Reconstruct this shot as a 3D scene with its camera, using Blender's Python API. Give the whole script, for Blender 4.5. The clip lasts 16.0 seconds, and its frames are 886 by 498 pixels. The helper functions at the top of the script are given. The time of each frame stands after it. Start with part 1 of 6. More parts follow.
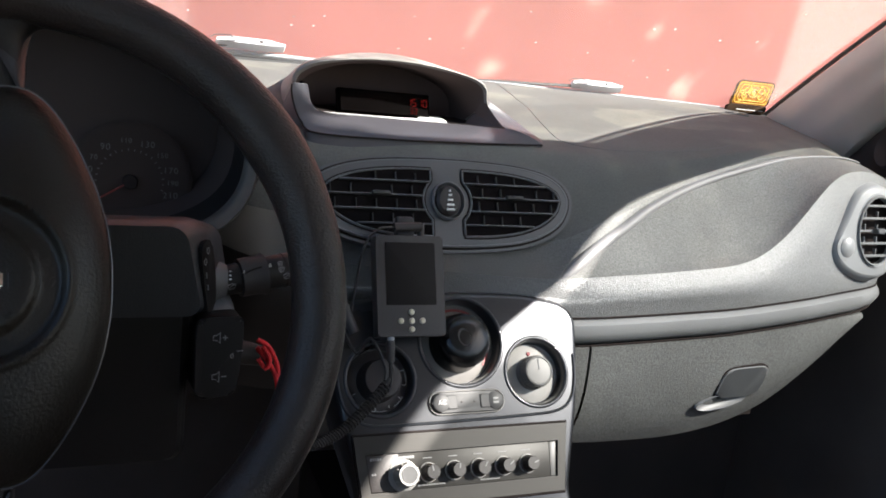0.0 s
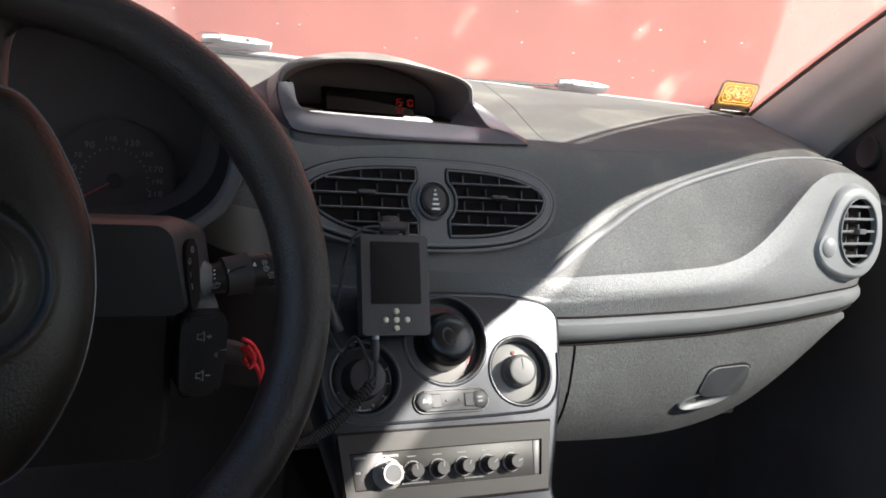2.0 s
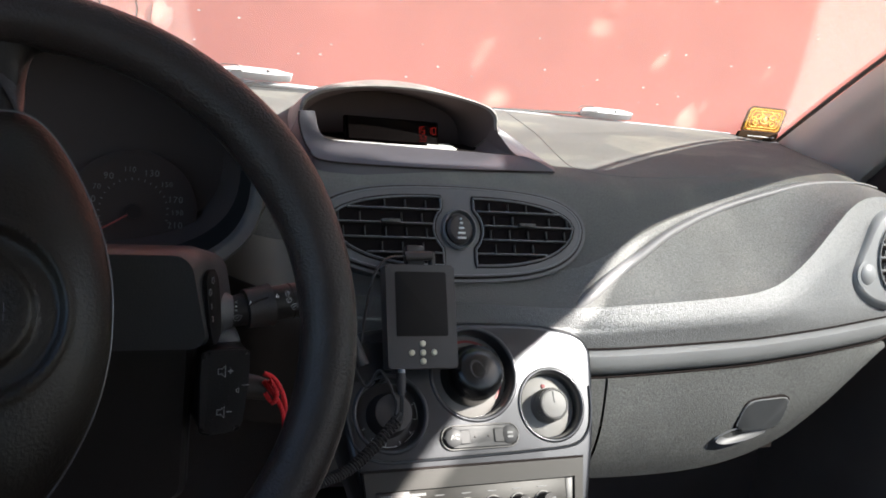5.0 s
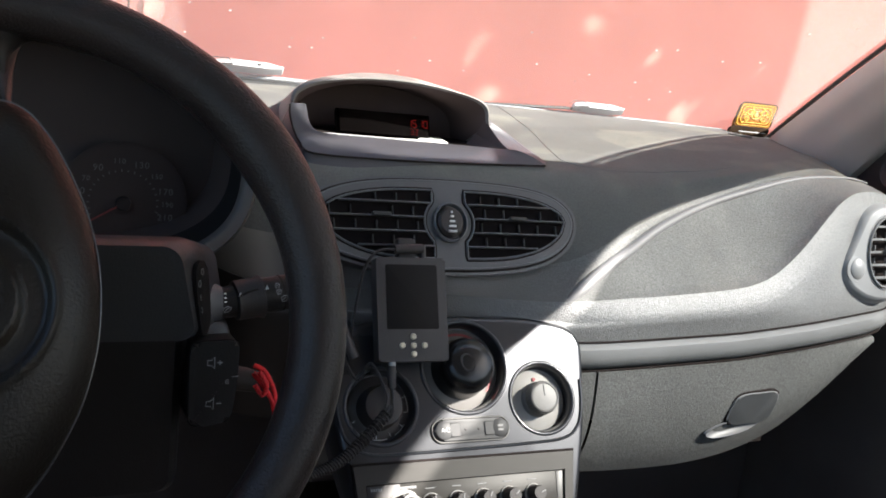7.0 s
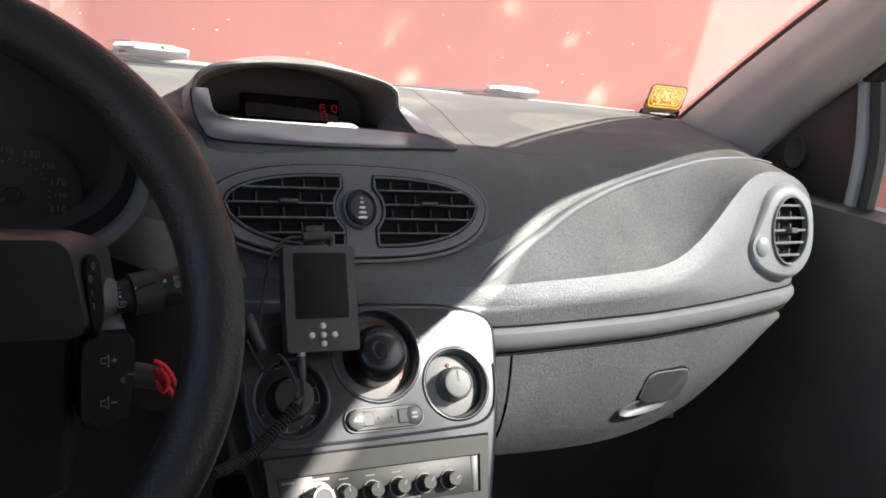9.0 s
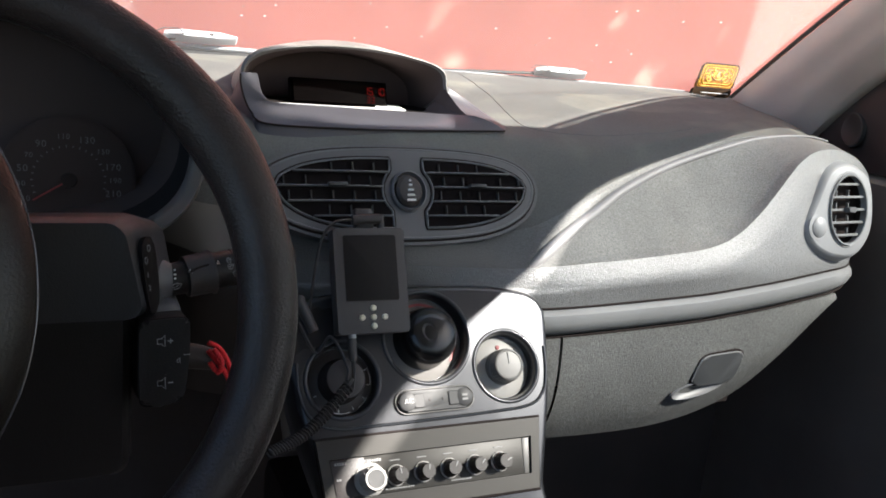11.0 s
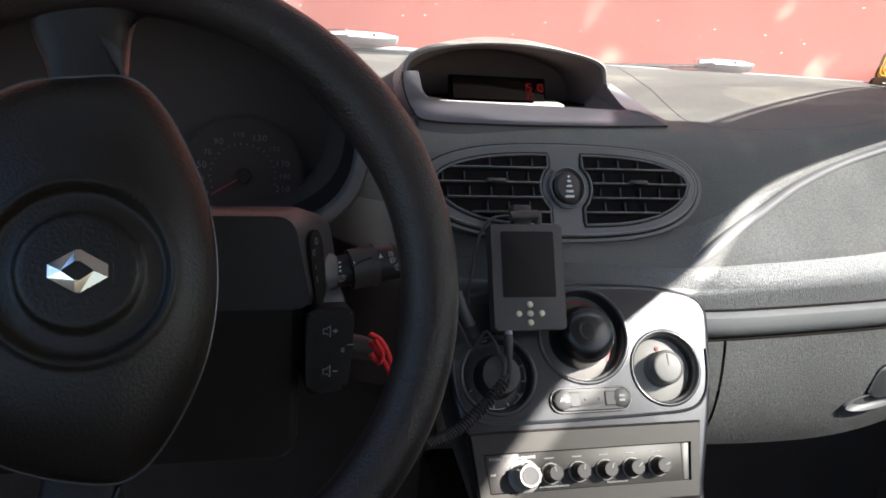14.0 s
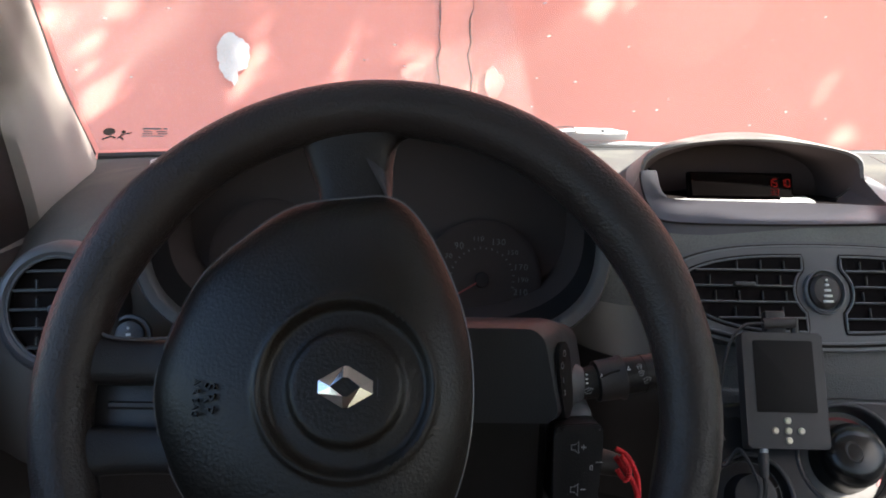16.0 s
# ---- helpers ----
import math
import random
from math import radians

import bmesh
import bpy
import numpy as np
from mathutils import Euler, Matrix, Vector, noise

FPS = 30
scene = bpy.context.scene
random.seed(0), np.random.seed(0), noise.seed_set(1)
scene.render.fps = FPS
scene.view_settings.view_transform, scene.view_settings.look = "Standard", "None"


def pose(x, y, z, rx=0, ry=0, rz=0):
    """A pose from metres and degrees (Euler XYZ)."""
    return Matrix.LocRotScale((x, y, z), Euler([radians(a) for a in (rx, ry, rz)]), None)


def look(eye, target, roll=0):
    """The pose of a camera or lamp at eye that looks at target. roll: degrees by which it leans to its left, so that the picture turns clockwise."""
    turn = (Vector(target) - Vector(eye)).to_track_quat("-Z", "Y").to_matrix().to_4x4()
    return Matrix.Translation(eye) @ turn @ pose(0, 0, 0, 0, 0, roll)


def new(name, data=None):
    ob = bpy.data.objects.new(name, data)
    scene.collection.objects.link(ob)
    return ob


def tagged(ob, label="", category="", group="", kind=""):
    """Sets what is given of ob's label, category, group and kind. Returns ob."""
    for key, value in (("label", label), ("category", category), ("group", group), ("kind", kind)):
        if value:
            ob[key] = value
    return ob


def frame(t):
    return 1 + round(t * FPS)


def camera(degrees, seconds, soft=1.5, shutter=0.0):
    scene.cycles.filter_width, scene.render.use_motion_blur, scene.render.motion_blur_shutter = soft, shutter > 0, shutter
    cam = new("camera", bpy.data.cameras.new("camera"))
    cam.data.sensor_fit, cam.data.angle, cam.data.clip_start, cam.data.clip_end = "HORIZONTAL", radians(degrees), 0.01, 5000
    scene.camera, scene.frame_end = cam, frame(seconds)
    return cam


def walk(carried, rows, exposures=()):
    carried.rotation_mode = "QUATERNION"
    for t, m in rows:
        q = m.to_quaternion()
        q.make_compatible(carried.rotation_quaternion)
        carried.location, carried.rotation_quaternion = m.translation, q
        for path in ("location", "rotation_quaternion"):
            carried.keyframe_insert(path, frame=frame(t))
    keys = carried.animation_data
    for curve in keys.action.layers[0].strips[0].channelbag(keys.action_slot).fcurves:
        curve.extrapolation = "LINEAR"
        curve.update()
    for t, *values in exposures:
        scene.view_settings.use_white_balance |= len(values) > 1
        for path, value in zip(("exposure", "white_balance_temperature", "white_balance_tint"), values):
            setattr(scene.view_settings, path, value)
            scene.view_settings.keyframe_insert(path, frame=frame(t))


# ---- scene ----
cam = camera(54.0, 16.0, soft=1.8)
PATH = [
    (0, (-0.312, 0.066, 1.117), (0.458, 1.835, 0.587), 7.5),
    (0.5, (-0.312, 0.06, 1.119), (0.506, 1.807, 0.591), 7.9),
    (1, (-0.311, 0.061, 1.119), (0.509, 1.807, 0.591), 7.9),
    (1.5, (-0.311, 0.061, 1.116), (0.5, 1.813, 0.595), 7.9),
    (2, (-0.311, 0.063, 1.119), (0.485, 1.819, 0.589), 7.9),
    (2.5, (-0.31, 0.066, 1.119), (0.463, 1.83, 0.578), 7.9),
    (3, (-0.308, 0.069, 1.117), (0.46, 1.828, 0.556), 8.4),
    (3.5, (-0.306, 0.071, 1.116), (0.506, 1.816, 0.573), 8.9),
    (4, (-0.302, 0.077, 1.119), (0.531, 1.835, 0.653), 7.2),
    (4.5, (-0.304, 0.084, 1.111), (0.473, 1.865, 0.637), 6.7),
    (4.7, (-0.308, 0.085, 1.11), (0.449, 1.877, 0.643), 7.0),
    (6.8, (-0.31, 0.084, 1.099), (0.457, 1.878, 0.657), 7.0),
    (7, (-0.307, 0.084, 1.106), (0.465, 1.869, 0.64), 7.2),
    (7.5, (-0.302, 0.086, 1.104), (0.54, 1.836, 0.624), 7.4),
    (8, (-0.293, 0.088, 1.104), (0.625, 1.799, 0.626), 7.4),
    (8.2, (-0.292, 0.086, 1.11), (0.634, 1.792, 0.628), 7.3),
    (10.3, (-0.289, 0.091, 1.103), (0.619, 1.805, 0.616), 6.9),
    (10.5, (-0.292, 0.091, 1.104), (0.595, 1.813, 0.604), 6.8),
    (11, (-0.292, 0.09, 1.103), (0.538, 1.832, 0.579), 6.1),
    (11.5, (-0.291, 0.084, 1.105), (0.472, 1.849, 0.557), 5.4),
    (12, (-0.294, 0.085, 1.102), (0.394, 1.879, 0.549), 5.2),
    (12.5, (-0.296, 0.093, 1.103), (0.303, 1.917, 0.543), 5.1),
    (13, (-0.299, 0.093, 1.106), (0.275, 1.919, 0.525), 5.6),
    (13.5, (-0.297, 0.092, 1.102), (0.239, 1.929, 0.521), 5.0),
    (14, (-0.297, 0.093, 1.101), (0.209, 1.945, 0.542), 4.2),
    (14.5, (-0.301, 0.089, 1.106), (0.126, 1.971, 0.582), 3.6),
    (15, (-0.311, 0.101, 1.112), (-0.051, 2.027, 0.64), 2.4),
    (15.5, (-0.317, 0.104, 1.115), (-0.187, 2.053, 0.686), 1.7),
    (16, (-0.321, 0.109, 1.116), (-0.285, 2.069, 0.716), 1.1),
]
walk(cam, [(t, look(eye, target, roll)) for t, eye, target, roll in PATH], exposures=[(0.0, 2.35), (10.5, 2.35), (13.0, 2.42), (14.5, 2.48), (16.0, 2.55)])

# ---- world, sun and exposure ----
SUN_DIR = Vector((-1.0, 0.85, -1.04)).normalized()
world = bpy.data.worlds.new("sky")
scene.world = world
world.use_nodes = True
sky = world.node_tree.nodes.new("ShaderNodeTexSky")
sky.sky_type = "NISHITA"
sky.sun_disc = False
sky.sun_elevation = math.asin(-SUN_DIR.z)
sky.sun_rotation = math.atan2(-SUN_DIR.x, -SUN_DIR.y)
back = world.node_tree.nodes["Background"]
back.inputs["Strength"].default_value = 0.138
world.node_tree.links.new(sky.outputs["Color"], back.inputs["Color"])
sun_data = bpy.data.lights.new("sun", "SUN")
sun_data.energy = 4.5
sun_data.angle = radians(0.55)
sun_data.color = (1.0, 0.95, 0.88)
sun = new("sun", sun_data)
sun.matrix_world = look((0, 0, 6), Vector((0, 0, 6)) + SUN_DIR)


# ---- materials ----
def mat(name, col, rough=0.5, metal=0.0, grain=0.0, bump=0.0, vary=0.15, vscale=9.0, spec=0.5, dust=0.0, dust_col=(0.34, 0.32, 0.29), scratch=0.0, emit=None, speck=0.0, coat=0.0):
    """A surface with mottled colour, fine grain as relief and, where asked, dust on upward faces."""
    m = bpy.data.materials.new(name)
    m.use_nodes = True
    nt = m.node_tree
    b = nt.nodes["Principled BSDF"]
    n, l = nt.nodes.new, nt.links.new
    tc = n("ShaderNodeTexCoord")
    b.inputs["Metallic"].default_value = metal
    b.inputs["Specular IOR Level"].default_value = spec
    b.inputs["Coat Weight"].default_value, b.inputs["Coat Roughness"].default_value = coat, 0.16
    big = n("ShaderNodeTexNoise")
    big.inputs["Scale"].default_value = vscale
    big.inputs["Detail"].default_value = 5
    l(tc.outputs["Object"], big.inputs["Vector"])
    ramp = n("ShaderNodeMapRange")
    ramp.inputs["From Min"].default_value, ramp.inputs["From Max"].default_value = 0.3, 0.7
    l(big.outputs["Fac"], ramp.inputs["Value"])
    mix = n("ShaderNodeMix")
    mix.data_type = "RGBA"
    mix.inputs["A"].default_value = (*[c * (1 - vary) for c in col], 1)
    mix.inputs["B"].default_value = (*[min(1, c * (1 + vary)) for c in col], 1)
    l(ramp.outputs["Result"], mix.inputs["Factor"])
    colour = mix.outputs["Result"]
    rr = n("ShaderNodeMapRange")
    rr.inputs["To Min"].default_value, rr.inputs["To Max"].default_value = max(0.02, rough - 0.06), min(1, rough + 0.08)
    l(big.outputs["Fac"], rr.inputs["Value"])
    l(rr.outputs["Result"], b.inputs["Roughness"])
    if dust:
        geo = n("ShaderNodeNewGeometry")
        sep = n("ShaderNodeSeparateXYZ")
        l(geo.outputs["Normal"], sep.inputs["Vector"])
        up = n("ShaderNodeMapRange")
        up.inputs["From Min"].default_value, up.inputs["From Max"].default_value = 0.35, 0.98
        l(sep.outputs["Z"], up.inputs["Value"])
        dn = n("ShaderNodeTexNoise")
        dn.inputs["Scale"].default_value, dn.inputs["Detail"].default_value, dn.inputs["Roughness"].default_value = 11, 8, 0.65
        l(tc.outputs["Object"], dn.inputs["Vector"])
        dr = n("ShaderNodeMapRange")
        dr.inputs["From Min"].default_value, dr.inputs["From Max"].default_value = 0.36, 0.68
        dr.inputs["To Min"].default_value, dr.inputs["To Max"].default_value = 0.05 * dust, 1.7 * dust
        l(dn.outputs["Fac"], dr.inputs["Value"])
        # wiped smears with soft-cut edges
        pn = n("ShaderNodeTexNoise")
        pn.inputs["Scale"].default_value, pn.inputs["Detail"].default_value, pn.inputs["Distortion"].default_value = 7, 2, 0.8
        l(tc.outputs["Object"], pn.inputs["Vector"])
        pr = n("ShaderNodeMapRange")
        pr.inputs["From Min"].default_value, pr.inputs["From Max"].default_value = 0.47, 0.52
        pr.inputs["To Min"].default_value, pr.inputs["To Max"].default_value = 0.25, 1.40
        l(pn.outputs["Fac"], pr.inputs["Value"])
        sm = n("ShaderNodeMath")
        sm.operation = "MULTIPLY"
        l(dr.outputs["Result"], sm.inputs[0]), l(pr.outputs["Result"], sm.inputs[1])
        mul = n("ShaderNodeMath")
        mul.operation = "MULTIPLY"
        l(up.outputs["Result"], mul.inputs[0]), l(sm.outputs["Value"], mul.inputs[1])
        dm = n("ShaderNodeMix")
        dm.data_type = "RGBA"
        l(mul.outputs["Value"], dm.inputs["Factor"])
        l(colour, dm.inputs["A"])
        dm.inputs["B"].default_value = (*dust_col, 1)
        colour = dm.outputs["Result"]
    if speck:
        fine = n("ShaderNodeTexNoise")
        fine.inputs["Scale"].default_value, fine.inputs["Detail"].default_value = grain * 0.8, 2
        l(tc.outputs["Object"], fine.inputs["Vector"])
        fr = n("ShaderNodeMapRange")
        fr.inputs["From Min"].default_value, fr.inputs["From Max"].default_value = 0.3, 0.7
        fr.inputs["To Min"].default_value, fr.inputs["To Max"].default_value = 1 - speck, 1 + speck
        l(fine.outputs["Fac"], fr.inputs["Value"])
        fm = n("ShaderNodeMix")
        fm.data_type, fm.blend_type = "RGBA", "MULTIPLY"
        fm.inputs["Factor"].default_value = 1.0
        l(colour, fm.inputs["A"]), l(fr.outputs["Result"], fm.inputs["B"])
        colour = fm.outputs["Result"]
    l(colour, b.inputs["Base Color"])
    if bump:
        g = n("ShaderNodeTexNoise")
        g.inputs["Scale"].default_value, g.inputs["Detail"].default_value = grain, 3
        vec = tc.outputs["Object"]
        if scratch:
            mp = n("ShaderNodeMapping")
            mp.inputs["Scale"].default_value = (1 / scratch, 1, 1)
            l(vec, mp.inputs["Vector"])
            vec = mp.outputs["Vector"]
        l(vec, g.inputs["Vector"])
        bp = n("ShaderNodeBump")
        bp.inputs["Strength"].default_value, bp.inputs["Distance"].default_value = bump, 0.001
        l(g.outputs["Fac"], bp.inputs["Height"])
        l(bp.outputs["Normal"], b.inputs["Normal"])
    if emit:
        b.inputs["Emission Color"].default_value = (*emit[:3], 1)
        b.inputs["Emission Strength"].default_value = emit[3]
    return m


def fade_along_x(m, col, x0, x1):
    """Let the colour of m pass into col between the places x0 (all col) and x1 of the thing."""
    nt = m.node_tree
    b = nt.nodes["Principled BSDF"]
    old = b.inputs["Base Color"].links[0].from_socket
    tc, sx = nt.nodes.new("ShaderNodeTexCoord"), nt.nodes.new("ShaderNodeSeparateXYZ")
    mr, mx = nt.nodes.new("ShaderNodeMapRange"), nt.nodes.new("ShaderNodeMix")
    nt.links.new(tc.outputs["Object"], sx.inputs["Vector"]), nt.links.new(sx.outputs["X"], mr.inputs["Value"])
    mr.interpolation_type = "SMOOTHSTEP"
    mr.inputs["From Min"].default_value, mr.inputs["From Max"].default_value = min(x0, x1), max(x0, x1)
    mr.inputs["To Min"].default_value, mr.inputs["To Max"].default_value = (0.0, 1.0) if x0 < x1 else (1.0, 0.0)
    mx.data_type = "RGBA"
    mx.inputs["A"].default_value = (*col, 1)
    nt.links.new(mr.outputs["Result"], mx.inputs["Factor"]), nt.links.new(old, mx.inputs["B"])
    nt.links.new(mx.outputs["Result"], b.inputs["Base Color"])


DASH = mat("dash_plastic", (0.110, 0.1105, 0.106), 0.72, grain=900, bump=0.35, vary=0.12, speck=0.12, dust=0.18, dust_col=(0.25, 0.245, 0.20), spec=0.12)
# dash plastic painted paler to make up for weak light round the instruments
PALED_DASH = mat("paled_dash_plastic", (0.205, 0.188, 0.170), 0.6, grain=900, bump=0.15, vary=0.08, spec=0.3)
VISOR = mat("dusty_visor", (0.165, 0.154, 0.145), 0.5, grain=900, bump=0.3, vary=0.12, speck=0.12, dust=0.9, dust_col=(0.48, 0.44, 0.40), spec=0.5)
CHIN = mat("chin_plastic", (0.058, 0.055, 0.064), 0.45, spec=0.5, grain=900, bump=0.15, vary=0.12)
PAD = mat("pad_plastic", (0.138, 0.140, 0.138), 0.74, grain=800, bump=0.7, vary=0.16, dust=0.10, speck=0.26, spec=0.3)
GLOVE = mat("glovebox_plastic", (0.100, 0.103, 0.101), 0.62, grain=800, bump=0.8, vary=0.18, speck=0.34, spec=0.35)
HANDLE = mat("handle_plastic", (0.050, 0.053, 0.056), 0.34, grain=900, bump=0.1)
BAND = mat("band_plastic", (0.185, 0.189, 0.191), 0.34, grain=820, bump=0.85, vary=0.10, speck=0.28, spec=0.9)
LIT_BAND = mat("lit_band_plastic", (0.165, 0.163, 0.168), 0.5, grain=900, bump=0.2, vary=0.10)
STRIP = mat("strip_plastic", (0.180, 0.185, 0.188), 0.40, grain=900, bump=0.2, vary=0.08)
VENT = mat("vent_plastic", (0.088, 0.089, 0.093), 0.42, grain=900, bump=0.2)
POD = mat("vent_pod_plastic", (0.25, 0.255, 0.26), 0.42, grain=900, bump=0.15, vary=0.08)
DUCT = mat("duct_black", (0.008, 0.0065, 0.0066), 0.95, spec=0.05)
SURROUND = mat("surround_plastic", (0.090, 0.090, 0.094), 0.42, grain=900, bump=0.2)
RIMGREY = mat("vent_slat_plastic", (0.120, 0.123, 0.128), 0.42, grain=900, bump=0.1)
SLAT = mat("slat_plastic", (0.03, 0.03, 0.03), 0.45, grain=500, bump=0.1)
BLACK = mat("black_plastic", (0.022, 0.0178, 0.0172), 0.5, grain=800, bump=0.2)
CAVITY = mat("cavity_black", (0.024, 0.0195, 0.0188), 0.95, spec=0.05)
SCREEN = mat("matt_screen", (0.009, 0.007, 0.0065), 0.62, spec=0.2, vary=0.05)
LEATHER = mat("wheel_leather", (0.0240, 0.0188, 0.0175), 0.33, spec=0.25, grain=620, bump=0.65, vary=0.25, vscale=14)
HUB = mat("hub_vinyl", (0.0090, 0.0068, 0.0052), 0.37, spec=0.29, grain=560, bump=0.40, vary=0.2, vscale=7)
BOOT = mat("stalk_boot_plastic", (0.056, 0.054, 0.057), 0.5, grain=900, bump=0.15)
SPOKE = mat("spoke_plastic", (0.013, 0.0112, 0.0110), 0.42, spec=0.22, grain=900, bump=0.25)
SHROUD = mat("shroud_plastic", (0.018, 0.0190, 0.0220), 0.42, spec=0.48, grain=900, bump=0.25)
GUN = mat("gunmetal_paint", (0.034, 0.0355, 0.0400), 0.28, metal=0.5, grain=500, bump=0.03, vary=0.12, spec=0.4, coat=0.3)
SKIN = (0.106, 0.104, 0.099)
# painted shade: pad and ridge darken over the centre, paler towards the sunlit side
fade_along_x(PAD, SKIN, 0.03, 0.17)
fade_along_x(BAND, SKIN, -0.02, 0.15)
fade_along_x(PALED_DASH, SKIN, -0.140, -0.168)
BARM = mat("bar_plastic", (0.050, 0.050, 0.051), 0.5, grain=700, bump=0.08, spec=0.3)
BRUSHED = mat("brushed_metal", (0.036, 0.0338, 0.0308), 0.40, metal=0.1, spec=0.22, grain=900, bump=0.06, vary=0.12, scratch=12)
SILVER = mat("silver_disc", (0.270, 0.262, 0.250), 0.5, metal=0.1, grain=300, bump=0.03, vary=0.06)
CHROME = mat("chrome", (0.75, 0.77, 0.8), 0.07, metal=1.0, vary=0.05)
GLOSS = mat("gloss_black", (0.010, 0.010, 0.0105), 0.24, vary=0.05)
WHITE = mat("print_white", (0.72, 0.72, 0.70), 0.5, vary=0.05)
DIM_PRINT = mat("print_dim", (0.082, 0.078, 0.076), 0.5, vary=0.05)
KNOB = mat("silver_knob", (0.105, 0.102, 0.098), 0.42, grain=700, bump=0.1, vary=0.10)
DARK_DISC = mat("dark_disc", (0.13, 0.124, 0.118), 0.42, grain=300, bump=0.03, vary=0.06)
GREY_PRINT = mat("print_grey", (0.22, 0.22, 0.22), 0.5, vary=0.05)
PALE_PRINT = mat("print_pale", (0.42, 0.42, 0.42), 0.5, vary=0.05)
RED_PRINT = mat("print_red", (0.20, 0.012, 0.016), 0.5, vary=0.1)
DIM_DIGIT = mat("display_digit_dim", (0.015, 0.002, 0.002), 0.9, spec=0.02, emit=(1.0, 0.05, 0.04, 0.009))
NEEDLE = mat("needle_red", (0.17, 0.016, 0.014), 0.4)
DIGIT = mat("display_digit", (0.03, 0.003, 0.003), 0.9, spec=0.02, emit=(1.0, 0.05, 0.04, 0.022))
DISPLAY = mat("display_glass", (0.0016, 0.0012, 0.0012), 0.12, spec=0.08, vary=0.05)
LINING = mat("visor_lining", (0.098, 0.073, 0.069), 0.9, spec=0.05)
MOUNT = mat("display_mount", (0.003, 0.0025, 0.0025), 0.95, spec=0.0, vary=0.05)
PILLAR = mat("pillar_trim", (0.41, 0.37, 0.335), 0.72, grain=1100, bump=0.35, vary=0.08)
HEADLINER = mat("headliner", (0.60, 0.58, 0.53), 0.9, grain=700, bump=0.3)
# paler upward faces stand in for light on the door's top edge
DOOR = mat("door_plastic", (0.125, 0.110, 0.104), 0.55, grain=800, bump=0.35, dust=0.5)
CARPET = mat("carpet", (0.075, 0.064, 0.060), 0.95, grain=600, bump=1.0)
DIAL = mat("dial_face", (0.036, 0.0275, 0.0256), 0.8, spec=0.1, vary=0.08)
CLUSTER = mat("cluster_panel", (0.044, 0.0335, 0.0312), 0.7, spec=0.2, vary=0.08)
BEZEL = mat("bezel_plastic", (0.012, 0.0105, 0.0105), 0.8, spec=0.08, grain=900, bump=0.2)
BEZEL_LIP = mat("bezel_lip_plastic", (0.047, 0.0425, 0.0405), 0.5, grain=900, bump=0.2)
RUBBER = mat("rubber", (0.02, 0.02, 0.02), 0.6)
DEVICE = mat("device_plastic", (0.043, 0.038, 0.0365), 0.55, grain=1200, bump=0.15)
BRASS = mat("pale_button", (0.62, 0.58, 0.45), 0.35, metal=0.4)
CORD = mat("red_cord", (0.62, 0.02, 0.025), 0.7, grain=900, bump=0.5, vary=0.3, vscale=200)
AMBER = mat("amber_panel", (0.17, 0.065, 0.003), 0.6, spec=0.1, vary=0.25, vscale=60)
YELLOW = mat("amber_relief", (0.42, 0.23, 0.02), 0.5, spec=0.15, vary=0.2, vscale=80)
TAG_FOOT = mat("tag_foot", (0.020, 0.012, 0.007), 0.9, spec=0.05, vary=0.3, vscale=60)
PAINT = mat("car_paint", (0.72, 0.73, 0.74), 0.25, vary=0.04)
WIPER = mat("wiper_silver", (0.40, 0.41, 0.42), 0.4, metal=0.2, vary=0.1)
BLADE = mat("dusty_blade", (0.30, 0.31, 0.32), 0.6, vary=0.2)
WALLM = mat("red_stucco", (0.49, 0.168, 0.135), 0.85, grain=60, bump=0.5, vary=0.12, vscale=1.3)
PALE = mat("worn_pale_paint", (0.53, 0.22, 0.178), 0.9, grain=90, bump=0.5, vary=0.22, vscale=14)
PLASTER = mat("bare_plaster", (0.45, 0.46, 0.46), 0.9, grain=120, bump=0.6, vary=0.15)
EDGE_VINYL = mat("pale_edge_vinyl", (0.048, 0.044, 0.043), 0.28, spec=0.8)
FACET = mat("spoke_facet_vinyl", (0.010, 0.0095, 0.0098), 0.36, spec=0.5, grain=900, bump=0.25, vary=0.2)
FADED = mat("faded_red_paint", (0.525, 0.190, 0.150), 0.88, grain=60, bump=0.5, vary=0.10, vscale=5)
CRACK = mat("crack_shadow", (0.07, 0.025, 0.02), 0.95)
CONCRETE = mat("concrete", (0.36, 0.34, 0.31), 0.9, grain=40, bump=0.4, vary=0.2, vscale=2)
BARK = mat("bark", (0.12, 0.09, 0.06), 0.9, grain=30, bump=1.0)
LEAF = mat("leaf", (0.07, 0.11, 0.03), 0.5, vary=0.35, vscale=2)


